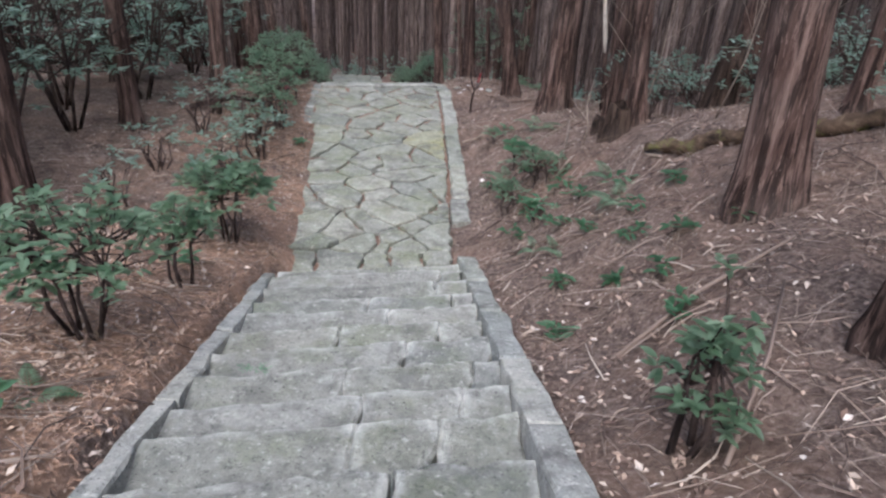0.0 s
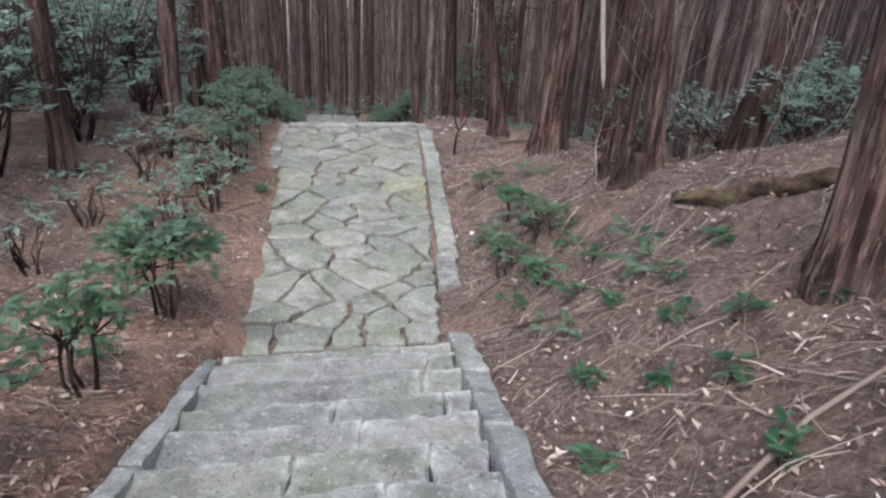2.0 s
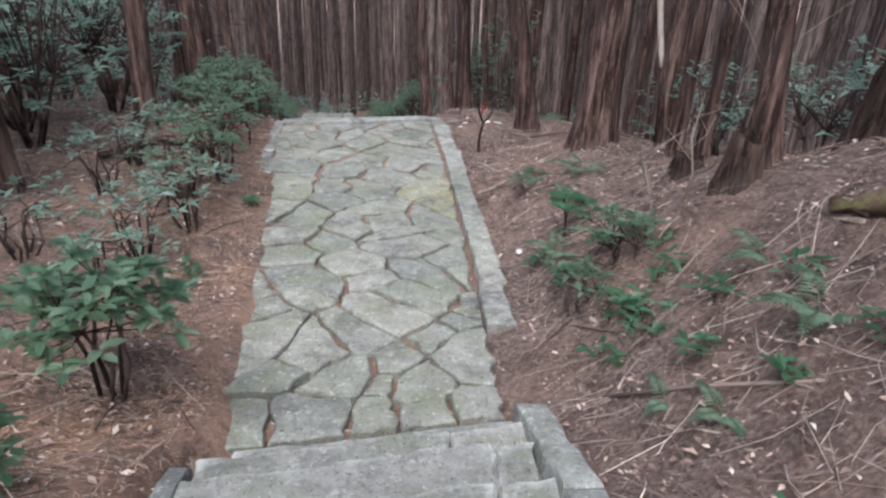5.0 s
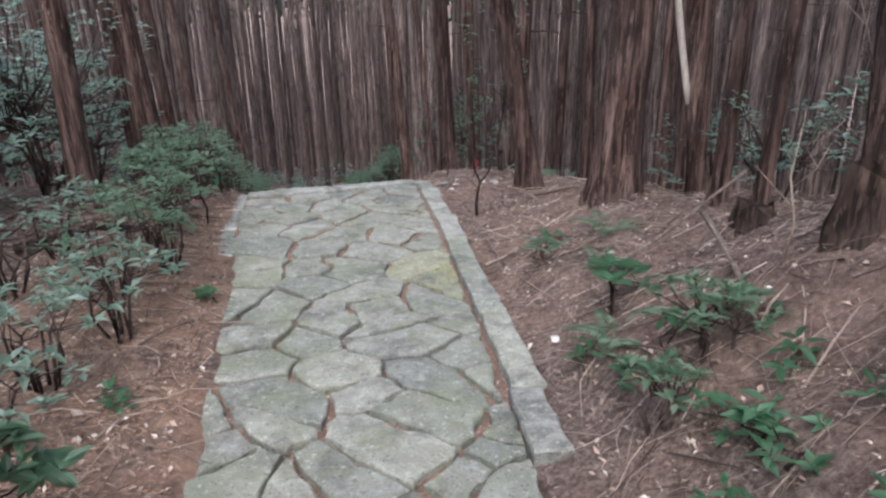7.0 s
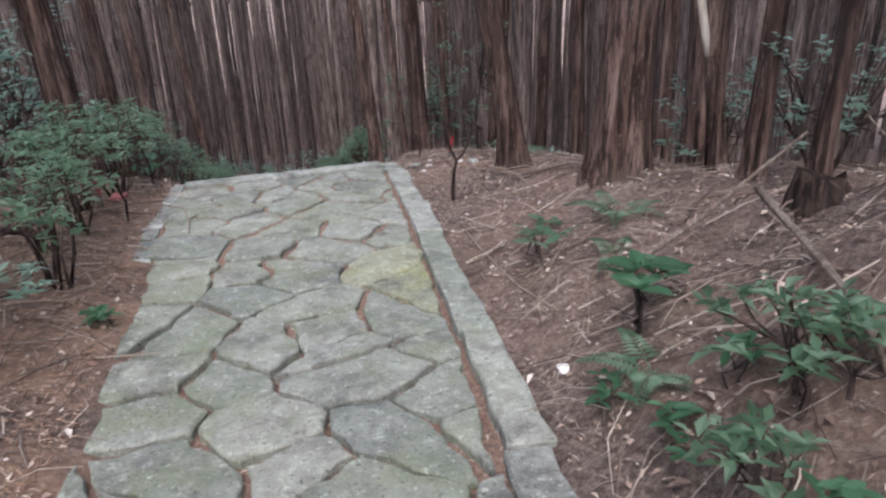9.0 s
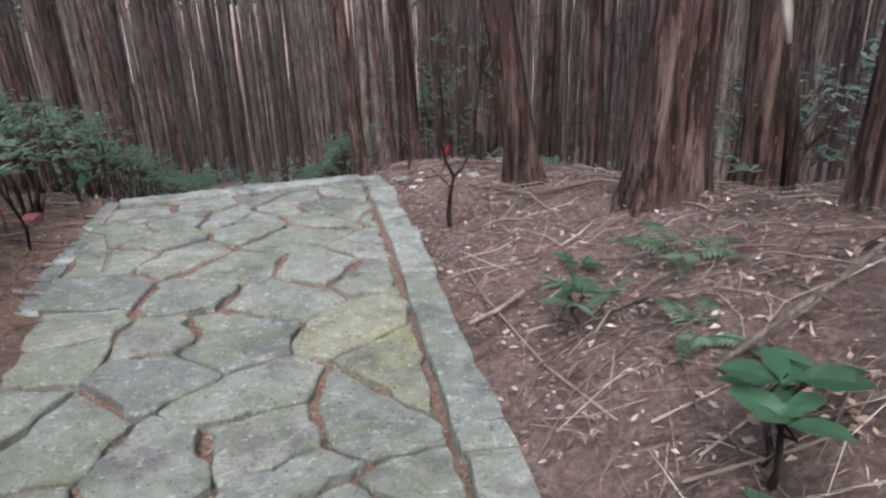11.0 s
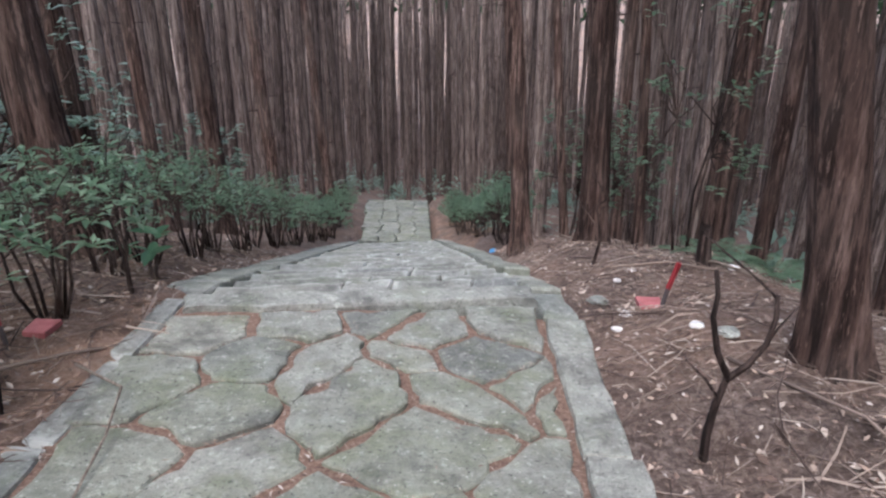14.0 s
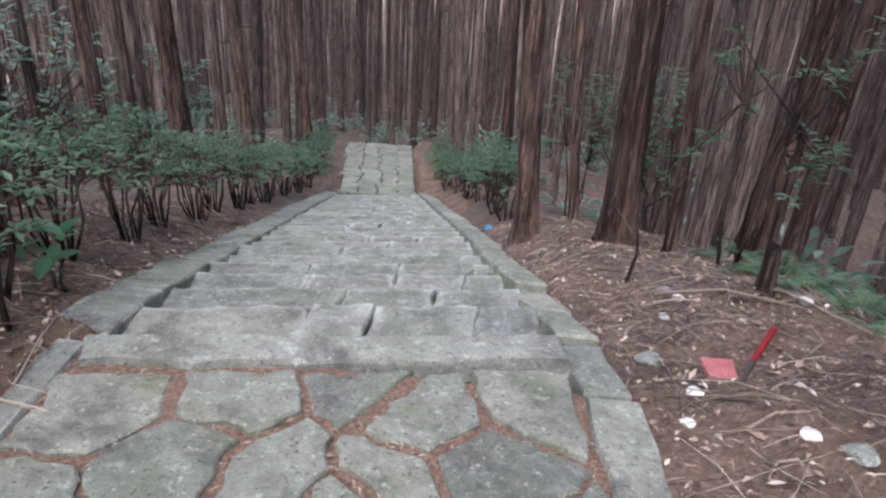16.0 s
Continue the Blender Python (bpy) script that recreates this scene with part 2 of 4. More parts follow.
def broad_leaf(verts, faces, at, way, up, length, width, droop=0.2):
    """Adds one oval, keeled leaf with a bent blade."""
    way = way.normalized()
    side = way.cross(up)
    side = side.normalized() if side.length > 1e-4 else Vector((1, 0, 0))
    up = side.cross(way)
    s = len(verts)
    verts.append(at)
    for t, wide in ((0.2, 0.62), (0.45, 1.0), (0.75, 0.74)):
        mid = at + way * length * t - up * length * droop * t * t
        verts.extend((mid + side * width * 0.5 * wide + up * width * 0.1, mid, mid - side * width * 0.5 * wide + up * width * 0.1))
    verts.append(at + way * length - up * length * droop)
    faces.extend(((s, s + 2, s + 1), (s, s + 3, s + 2), (s + 7, s + 8, s + 10), (s + 8, s + 9, s + 10)))
    faces.extend((a + k, a + k + 1, a + k + 4, a + k + 3) for a in (s + 1, s + 4) for k in (0, 1))


def outline(corners, step=0.11, jag=0.010, key=0.0):
    """A stone's rough outline: its corners with broken edges between them."""
    points = []
    count = len(corners)
    for i in range(count):
        a, b = Vector(corners[i]), Vector(corners[(i + 1) % count])
        length = (b - a).length
        pieces = max(1, round(length / step))
        normal = Vector((-(b - a).y, (b - a).x)).normalized() if length > 1e-6 else Vector((0, 0))
        for k in range(pieces):
            p = a.lerp(b, k / pieces)
            j = jag * 2 * noise.noise(Vector((p.x * 9 + key, p.y * 9, key)))
            points.append(p + normal * (j + jag * 0.8 * noise.noise(Vector((p.x * 31, p.y * 31, key)))) * (0.6 if k == 0 else 1.0))
    return points


def rough_slab(name, corners, top, thick, material, parent, key=0.0, bevel=0.014, jag=0.010, label="", step=0.11):
    """A broken-edged stone; corners run anticlockwise, top(x, y) gives its upper face."""
    rim = outline(corners, step, jag, key)
    mid = sum(rim, Vector((0, 0))) / len(rim)
    verts, faces, m = [], [], len(rim)
    origin = Vector((mid.x, mid.y, top(mid.x, mid.y)))
    for shrink, drop in ((0.0, thick), (0.0, bevel), (bevel, 0.0), (bevel + 0.05, -0.003)):
        for p in rim:
            to = mid - p
            q = p + to.normalized() * min(shrink, to.length * 0.6)
            wave = 0.004 * noise.noise(Vector((q.x * 6, q.y * 6, key)))
            verts.append(Vector((q.x, q.y, top(q.x, q.y) - drop + (wave if drop <= bevel else 0))) - origin)
    for ring in range(3):
        for k in range(m):
            faces.append((ring * m + k, ring * m + (k + 1) % m, (ring + 1) * m + (k + 1) % m, (ring + 1) * m + k))
    faces.append(tuple(3 * m + k for k in range(m)))
    ob = part(name, verts, faces, material, parent, label)
    ob.location = origin
    return ob


def thing(name, label, category, group="", kind="", at=(0, 0, 0)):
    ob = new(name)
    ob.empty_display_size = 0.1
    ob.location = at
    return tagged(ob, label, category, group, kind)


# ---- the lie of the land ----
YR = (-6.0, 2.2, 5.6, 8.2, 9.9, 12.1, 14.2, 17.3, 25.0, 34.0, 60.0)
XR = (0.85, 0.28, 0.0, -0.13, -0.24, -0.42, -0.82, -1.3, -2.65, -3.95, -7.0)
YL = (-6.0, 2.5, 5.1, 5.5, 6.6, 7.7, 9.0, 10.4, 12.1, 13.5, 15.1, 25.0, 34.0, 60.0)
XL = (-0.5, -1.26, -1.50, -1.46, -1.62, -1.75, -1.95, -2.25, -2.42, -2.66, -2.95, -4.5, -6.25, -10.0)
YZ = (-60.0, -12.0, 5.71, 12.1, 12.6, 25.0, 34.0, 50.0, 75.0, 95.0, 200.0, 600.0)
ZZ = (13.0, 6.29, -0.086, -0.46, -0.56, -4.96, -6.6, -11.0, -15.0, -15.0, 30.0, 160.0)


def right_edge(y):
    return float(np.interp(y, YR, XR))


def left_edge(y):
    return float(np.interp(y, YL, XL))


def path_z(y):
    return float(np.interp(y, YZ, ZZ))


def landing_z(y):
    return -0.086 - 0.0586 * (y - 5.71)


def bank_right(y):
    return float(np.interp(y, (-5, 2, 3.4, 4.5, 6, 7, 8, 9, 10, 11.4, 12.6, 30), (0.45, 0.52, 0.64, 0.82, 0.97, 0.78, 0.52, 0.37, 0.29, 0.16, 0.02, 0.0)))


def fall_right(y):
    return float(np.interp(y, (0, 8, 12, 14, 24, 32), (0.1, 0.14, 0.3, 0.42, 0.42, 0.1)))


def bank_left(y):
    return float(np.interp(y, (-5, 3, 6, 9, 12, 16, 30), (0.1, 0.15, 0.2, 0.16, 0.08, 0.04, 0.0)))


def ground_z(x, y):
    """Height of the forest floor; under the stonework it drops out of sight."""
    z = path_z(y)
    paved = 5.3 < y < 12.2
    low = 12.2 < y < 25.0
    r, l = x - right_edge(y) - (0.23 if low else 0.17), left_edge(y) - (0.28 if low else 0.0 if paved and y < 9.7 else 0.13) - x
    rough = 0.10 * noise.noise(Vector((x * 0.9, y * 0.9, 3.0))) + 0.06 * noise.noise(Vector((x * 2.1, y * 2.1, 5.0))) + 0.05 * noise.noise(Vector((x * 4.3, y * 4.3, 7.0))) + 0.03 * noise.noise(Vector((x * 8.3, y * 8.3, 9.0)))
    if r > 0:
        lift = float(np.interp(y, (12.6, 14.2, 25.0, 28.0), (0.0, 0.28, 0.3, 0.05))) * min(1.0, r / 0.5)
        return z + lift + bank_right(y) * 3.26 * r / (r + 0.45) * (1 - math.exp(-r / 2.4)) - fall_right(y) * min(9.0, max(0.0, r - 1.5)) + rough * min(1.0, r * 2)
    if l > 0:
        lift = float(np.interp(y, (4.9, 5.6, 12.6, 14.2, 25.0, 28.0), (0.06, 0.03, 0.04, 0.16, 0.16, 0.05)))
        lift *= min(1.0, (0.0 if low else 0.35) + l)
        lift -= 0.07 if low else 0.0
        return z + lift + bank_left(y) * 3.0 * (1 - math.exp(-l / 3.0)) - 0.1 * max(0.0, l - 3.0) + rough * min(1.0, l * 2)
    inside = min(-r, -l)
    z = landing_z(y) if paved else z
    return z - (min(0.075, 0.005 + inside * 0.6) if paved else min(0.35, 0.02 + inside * 2.0))


def spaced(*runs):
    values = []
    for a, b, step in runs:
        values += list(np.arange(a, b, step))
    return values + [runs[-1][1]]


gx = spaced((-400, -60, 40), (-60, -14, 4), (-14, -5, 0.6), (-5, 4, 0.09), (4, 12, 0.6), (12, 60, 4), (60, 400, 40))
gy = spaced((-60, -8, 6), (-8, -0.5, 0.5), (-0.5, 15, 0.09), (15, 31, 0.3), (31, 60, 2), (60, 140, 8), (140, 600, 60))
verts = [(x, y, ground_z(x, y)) for y in gy for x in gx]
w = len(gx)
faces = [(j * w + i, j * w + i + 1, (j + 1) * w + i + 1, (j + 1) * w + i) for j in range(len(gy) - 1) for i in range(w - 1)]
tagged(part("ground", verts, faces, FLOOR, smooth=True), "brown forest floor of cedar needles, soil and leaf litter", "ground", kind="structure")


# needle litter that fills the joints of the landing
ys = list(np.arange(5.45, 12.12, 0.15))
verts, faces = [], []
for y in ys:
    for k in range(13):
        x = left_edge(y) - 0.05 + (right_edge(y) + (0.12 if y > 6.7 else -0.06) - left_edge(y)) * k / 12
        verts.append((x, y, landing_z(y) - float(np.interp(y, (5, 8.5, 10.5), (0.045, 0.032, 0.008))) + 0.012 * noise.noise(Vector((x * 5, y * 5, 1)))))
for j in range(len(ys) - 1):
    for k in range(12):
        o = j * 13 + k
        faces.append((o, o + 1, o + 14, o + 13))
tagged(part("joint_litter", verts, faces, FILL, smooth=True), "reddish cedar needles filling the joints between paving stones", "litter", kind="structure")

# ---- the flagged landing ----
# seeds of the flags: x, y and weight
NEAR_BED = [(-1.47, 5.51, -0.071), (-0.67, 5.56, -0.127), (-1.11, 5.56, -0.092), (-0.28, 5.6, -0.039), (-0.01, 5.64, 0.043), (-0.35, 5.85, -0.091), (-0.67, 5.91, -0.179), (-1.06, 6.05, -0.101), (0.03, 6.12, 0.015),
            (-0.65, 6.13, -0.178), (-1.47, 6.28, 0.1), (-0.35, 6.38, -0.19), (-1.41, 6.38, 0.124), (-1.69, 6.45, 0.268), (-1.12, 6.56, 0.004), (-0.2, 6.57, -0.203), (-1.8, 6.6, 0.283), (-1.86, 6.72, 0.245),
            (-0.06, 6.85, -0.185), (-0.84, 6.85, -0.022), (-1.43, 6.93, 0.053), (-1.38, 7.02, 0.029), (-0.69, 7.05, -0.032), (-0.83, 7.2, -0.037), (-0.95, 7.42, -0.065), (-0.44, 7.49, 0.012)]
FAR_BED = [(-1.53, 7.55, -0.172), (-0.16, 7.62, 0.06), (-0.19, 7.72, 0.093), (-1.14, 7.93, -0.173), (-0.5, 8.01, 0.113), (-0.42, 8.09, 0.107), (-1.65, 8.13, -0.201), (-0.62, 8.26, 0.124), (-0.79, 8.36, 0.075),
           (-0.69, 8.39, 0.128), (-0.5, 8.43, 0.136), (-0.72, 8.48, 0.092), (-1.7, 8.58, -0.086), (-2.01, 8.68, 0.011), (-0.02, 8.82, 0.224), (-1.34, 9, -0.088), (-1.97, 9.14, -0.025), (-0.29, 9.15, 0),
           (-1.16, 9.2, -0.09), (-1.35, 9.27, -0.089), (-1.23, 9.32, -0.104), (-2.09, 9.52, 0.018), (-0.95, 9.79, -0.103), (-1.36, 9.88, -0.106), (-2.04, 9.92, -0.015), (-0.43, 10.15, -0.025)]
END_BED = [(-0.63, 10.25, -0), (-1.18, 10.3, -0.055), (-0.31, 10.52, 0.085), (-1.56, 10.52, -0.062), (-2.11, 10.63, 0.009), (-0.89, 10.89, 0.079), (-1.05, 10.99, 0.046), (-1.95, 11, 0.049), (-0.8, 11.08, 0.073),
           (-2.23, 11.14, 0.134), (-1.62, 11.25, -0.062), (-1.98, 11.29, 0.063), (-0.27, 11.31, 0.128), (-0.86, 11.31, -0.019), (-0.46, 11.39, 0.119), (-0.53, 11.45, 0.112), (-2.26, 11.45, 0.099), (-1.93, 11.55, -0.052),
           (-0.75, 11.65, -0.05), (-0.38, 11.77, 0.095), (-1.18, 11.85, -0.26)]


def clipped(poly, px, py, nx, ny):
    """The part of poly on the side of the line through (px, py) that its normal points away from."""
    kept = []
    for i, a in enumerate(poly):
        b = poly[(i + 1) % len(poly)]
        da, db = (a[0] - px) * nx + (a[1] - py) * ny, (b[0] - px) * nx + (b[1] - py) * ny
        if da <= 0:
            kept.append(a)
        if (da < 0 < db) or (db < 0 < da):
            f = da / (da - db)
            kept.append((a[0] + f * (b[0] - a[0]), a[1] + f * (b[1] - a[1])))
    return kept


def tidied(poly, least=0.05):
    kept = []
    for p in poly:
        if not kept or math.hypot(p[0] - kept[-1][0], p[1] - kept[-1][1]) > least:
            kept.append(p)
    if len(kept) > 2 and math.hypot(kept[0][0] - kept[-1][0], kept[0][1] - kept[-1][1]) < least:
        kept.pop()
    return kept


def crazy_paving(name, seeds, box, joint, thick, parent, rng, lichened=(), level=path_z):
    """Irregular flags, one round each weighted seed, parted by joints."""
    y0, y1 = box
    for i, (sx, sy, weight) in enumerate(seeds):
        poly = [(sx - 1.3, sy - 1.0), (sx + 1.3, sy - 1.0), (sx + 1.3, sy + 1.0), (sx - 1.3, sy + 1.0)]
        for k, (ox, oy, other) in enumerate(seeds):
            d = math.hypot(ox - sx, oy - sy)
            if k != i and d < 2.4:
                nx, ny = (ox - sx) / d, (oy - sy) / d
                off = d / 2 + (weight - other) / (2 * d) - joint * rng.uniform(0.6, 1.4) * (1.0 if sy < 9.3 or sy > 13 else 1.25)
                poly = clipped(poly, sx + nx * off, sy + ny * off, nx, ny)
        wide = rng.uniform(-0.08, 0.04)
        poly = clipped(poly, right_edge(sy) - 0.045, sy, 1, 0.06)
        poly = clipped(poly, left_edge(sy) + wide, sy, -1, -0.12)
        poly = clipped(clipped(poly, -0.75, y0, 0.2, -1), -1.4, y1, -0.2, 1)
        poly = tidied(poly)
        if len(poly) < 3:
            continue
        tilt, roll, lift = rng.uniform(-0.02, 0.02), rng.uniform(-0.02, 0.02), rng.uniform(-0.006, 0.01)
        material = LICHEN if i in lichened else STONE
        rough_slab(name, poly, lambda x, y: level(y) + 0.012 + lift + tilt * (x - sx) + roll * (y - sy), thick, material, parent, key=i * 1.7, jag=0.021, step=0.06, bevel=0.010)


rng = random.Random(4)
landing = thing("landing_paving", "grey-green irregular flagstones with lichen laid between needle-filled joints", "paving", kind="structure")
crazy_paving("flagstone", NEAR_BED + FAR_BED + END_BED, (5.5, 12.0), 0.016, 0.09, landing, rng, (40, 43), landing_z)


# ---- stairs and kerbs ----
def flight(name, label, noses, rise_line, skew, rng, material, from_y, cuts=(2, 3)):
    stairs = thing(name, label, "stairs", kind="structure")
    back = from_y
    for i, y in enumerate(noses):
        z = rise_line(y)
        xl, xr = left_edge(y) - 0.02, right_edge(y) + 0.01
        mid = (xl + xr) / 2
        count = rng.randint(*cuts)
        marks = [xl] + sorted(xl + (xr - xl) * (k + rng.uniform(0.25, 0.75)) / count for k in range(1, count)) + [xr] if count > 1 else [xl, xr]
        for a, b in zip(marks, marks[1:]):
            if b - a < 0.12:
                continue
            push = rng.uniform(-0.01, 0.01)
            lift = rng.uniform(-0.007, 0.007)
            f = lambda x, yy: yy + skew * (x - mid)
            corners = [(a + 0.001, f(a, back - 0.10)), (b - 0.001, f(b, back - 0.10)), (b - 0.001, f(b, y + push)), (a + 0.001, f(a, y + push + rng.uniform(-0.012, 0.012)))]
            rough_slab("step_slab", corners, lambda x, yy: z + lift + 0.012 * (y - yy), 0.30, material, stairs, key=i * 3.1 + a, bevel=0.018, jag=0.017, step=0.08)
        back = y
    return stairs


def kerb_run(name, label, ys, inner, width, lift, rng, material, slant=0.0):
    """Kerb stones end to end; inner(y) is their edge along the stonework, width is signed."""
    run = thing(name, label, "kerb", kind="structure")
    for i, (a, b) in enumerate(zip(ys, ys[1:])):
        wa, wb = width * rng.uniform(0.88, 1.1), width * rng.uniform(0.88, 1.1)
        off, up = rng.uniform(-0.012, 0.012), rng.uniform(-0.012, 0.012)
        a, b = a + 0.008, b - 0.008
        corners = [(inner(a) + off, a), (inner(a) + off + wa, a + slant), (inner(b) + off + wb, b + slant), (inner(b) + off, b)]
        if width < 0:
            corners.reverse()
        rough_slab("kerb_stone", corners, lambda x, y: path_z(y) + lift + up, 0.32, material, run, key=i * 2.3 + width, bevel=0.016, jag=0.012, step=0.14)
    return run


rng = random.Random(11)
upper = lambda y: -0.086 + 0.36 * (5.71 - y)
noses = [-2.2 + 0.42 * k for k in range(10)] + [2.0, 2.40, 2.68, 3.02, 3.39, 3.71, 4.05, 4.34, 4.76, 5.10, 5.33]
flight("upper_stairs", "worn grey stone steps descending to the flagged landing", noses, upper, 0.19, rng, STEP, -2.65)
rough_slab("threshold_slab", [(left_edge(5.3) + 0.05, 5.0), (right_edge(5.5) - 0.005, 5.27), (right_edge(5.5) - 0.005, 5.62), (left_edge(5.3) + 0.1, 5.36)], lambda x, y: -0.075, 0.25, STEP,
           bpy.data.objects["upper_stairs"], key=5.5)
kerb_run("upper_kerb", "pale worn stone kerb edging the upper steps", [-2.4, -1.2, 0.1, 1.25, 2.35, 3.1, 3.95, 4.75, 5.62], lambda y: right_edge(y) + 0.012, 0.145, 0.10, rng, KERB)
kerb_run("upper_kerb", "narrow pale stone kerb half buried in needles", [-2.4, -1.1, 0.2, 1.5, 2.6, 3.6, 4.5, 5.1], lambda y: left_edge(y) + 0.02, -0.10, -0.045, rng, KERB)
kerb_run("landing_kerb", "long grey kerb stones edging the flagged landing", [6.6, 7.2, 8.2, 9.9, 10.75, 12.02, 12.5], lambda y: right_edge(y) - 0.005, 0.19, 0.03, rng, KERB_WORN)
kerb_run("landing_kerb", "dirt-stained kerb stones sunk beside the landing", [9.75, 10.6, 11.3, 12.05], lambda y: left_edge(y) - 0.02, -0.13, 0.005, rng, STEP)
lower = lambda y: -0.55 - 0.356 * (y - 12.6)
noses = [12.81 + 0.456 * k for k in range(27)]
flight("lower_stairs", "long flight of greenish-grey stone steps going down the wooded slope", noses, lower, 0.2, rng, STEP, 12.34, (2, 4))
rough_slab("step_slab", [(left_edge(12.0) + 0.02, 11.87), (right_edge(12.3) - 0.0, 12.23), (right_edge(12.5) + 0.01, 12.42), (left_edge(12.3) - 0.01, 12.04)], lambda x, y: -0.425 - 0.02 * (y - 12.2), 0.3, KERB_WORN, bpy.data.objects["lower_stairs"], key=3.3, bevel=0.02, jag=0.016)
kerb_run("lower_kerb", "short grey kerb stones curving into the lower steps", [12.52, 13.0, 13.5], lambda y: right_edge(y) + 0.01, 0.185, 0.06, rng, KERB_WORN)
kerb_run("lower_kerb", "broad grey kerb stones following the lower steps", [13.5, 14.2, 15.3, 16.6, 17.9, 19.2, 20.6, 22.0, 23.4, 24.9], lambda y: right_edge(y) + 0.02, 0.23, 0.11, rng, KERB_WORN)
kerb_run("lower_kerb", "broad grey kerb stones beside the hedge", [12.15, 12.9, 13.9, 15.0, 16.2, 17.6, 19.0, 20.4, 22.0, 23.4, 24.9], lambda y: left_edge(y) - 0.005, -0.31, -0.05, rng, KERB_WORN)

rng = random.Random(21)
seeds = []
for j in range(18):
    for k in range(4):
        y = 25.2 + 0.5 * j + rng.uniform(-0.12, 0.12)
        x = left_edge(y) + (right_edge(y) - left_edge(y)) * (k + 0.5 + rng.uniform(-0.25, 0.25)) / 4
        seeds.append((x, y, rng.uniform(-0.03, 0.03)))
bottom = thing("bottom_landing", "grey flagstone landing at the foot of the long steps", "paving", kind="structure")
crazy_paving("flagstone", seeds, (24.9, 34.0), 0.02, 0.12, bottom, rng)


# ---- trees ----
def trunk_mesh(radius, height, lean, rng, sides=36, rings=30, flare=0.38, top=0.45):
    """A tapered trunk with root flare and fluted, fibrous bark."""
    verts, faces = [], []
    seed = rng.uniform(0, 50)
    for i in range(rings + 1):
        t = i / rings
        z = height * t ** 2.2 - 0.12
        grow = 1 + flare * math.exp(-max(0, z) / (1.6 * radius)) + 0.14 * math.exp(-max(0, z) / (6 * radius))
        r = radius * (1 - (1 - top) * max(0, z) / height) * grow
        cx, cy = lean[0] * z + 0.03 * noise.noise(Vector((z * 0.5, seed, 0))), lean[1] * z + 0.03 * noise.noise(Vector((z * 0.5, 0, seed)))
        for k in range(sides):
            a = 2 * math.pi * k / sides
            lobe = 1 + 0.16 * math.exp(-max(0, z) / (2.2 * radius)) * math.sin(5 * a + seed) + 0.11 * noise.noise(Vector((math.cos(a) * 4.2 + seed, math.sin(a) * 4.2, z * 0.5))) + 0.09 * noise.noise(Vector((math.cos(a) * 9.5, math.sin(a) * 9.5 + seed, z * 0.9)))
            verts.append((cx + r * lobe * math.cos(a), cy + r * lobe * math.sin(a), z))
    for i in range(rings):
        for k in range(sides):
            o, q = i * sides, (i + 1) * sides
            faces.append((o + k, o + (k + 1) % sides, q + (k + 1) % sides, q + k))
    faces.append(tuple(rings * sides + k for k in range(sides)))
    return verts, faces


def crown_geometry(verts, faces, base, height, start, rng, sprays, size, share=1.0):
    for i in range(sprays):
        t = rng.random()
        z = start + (height * 1.06 - start) * t
        reach = (1.05 - t) * 2.0 * rng.uniform(0.3, 1.0)
        a = rng.uniform(0, 2 * math.pi)
        at = Vector(base) + Vector((math.cos(a) * reach * 0.4, math.sin(a) * reach * 0.4, z))
        way, face, long = Vector((math.cos(a), math.sin(a), rng.uniform(-0.6, 0.2))), Vector((rng.uniform(-0.3, 0.3), rng.uniform(-0.3, 0.3), 1)), size * rng.uniform(0.7, 1.4)
        if i < share * sprays:
            leaf(verts, faces, at, way, face, long, size * 0.6, 0.3)


def cedar(x, y, radius, lean, label, rng, height=19.0, flare=0.38, material=None):
    tree = thing("cedar_tree", label, "tree", "cedar trees", at=(x, y, ground_z(x, y)))
    v, f = trunk_mesh(radius * 0.74, height, lean, rng, flare=flare)
    trunk = part("trunk", v, f, material or BARK, tree, smooth=True)
    for _ in range(rng.randint(3, 6)):
        v, f = [], []
        z = rng.uniform(2.2, 9.0)
        a = rng.uniform(0, 2 * math.pi)
        p = Vector((lean[0] * z, lean[1] * z, z))
        d = Vector((math.cos(a), math.sin(a), rng.uniform(-0.1, 0.4)))
        tube(v, f, [p, p + d * 0.35, p + d * 0.7 + Vector((0, 0, -0.06))], [0.016, 0.010, 0.004], 4)
        part("dead_branch", v, f, TWIG, trunk)
    v, f = [], []
    crown_geometry(v, f, (lean[0] * height, lean[1] * height, 0), height, 13.5, rng, 60, 0.7, 0.12 if x < -2 else 0.5)
    part("crown", v, f, NEEDLE, tree)
    return tree


rng = random.Random(7)
BIG = "big reddish-brown cedar trunk with fluted peeling bark and root flare"
SLIM = "slim straight cedar trunk with fibrous brown bark"
for x, y, r, lx, ly, label in (
        (-3.83, 5.61, 0.17, 0.06, 0.0, BIG), (-4.06, 8.36, 0.14, 0.02, 0.0, SLIM), (-3.8, 10.8, 0.15, 0.06, 0.0, SLIM), (-3.75, 13.0, 0.22, -0.08, 0.0, SLIM),
        (1.86, 4.25, 0.215, -0.09, 0.0, BIG), (1.72, 2.5, 0.15, -0.10, 0.0, BIG), (2.99, 5.6, 0.10, 0.0, 0.0, SLIM), (1.74, 7.15, 0.115, -0.10, 0.0, BIG)):
    cedar(x, y, r, (lx, ly), label, rng)
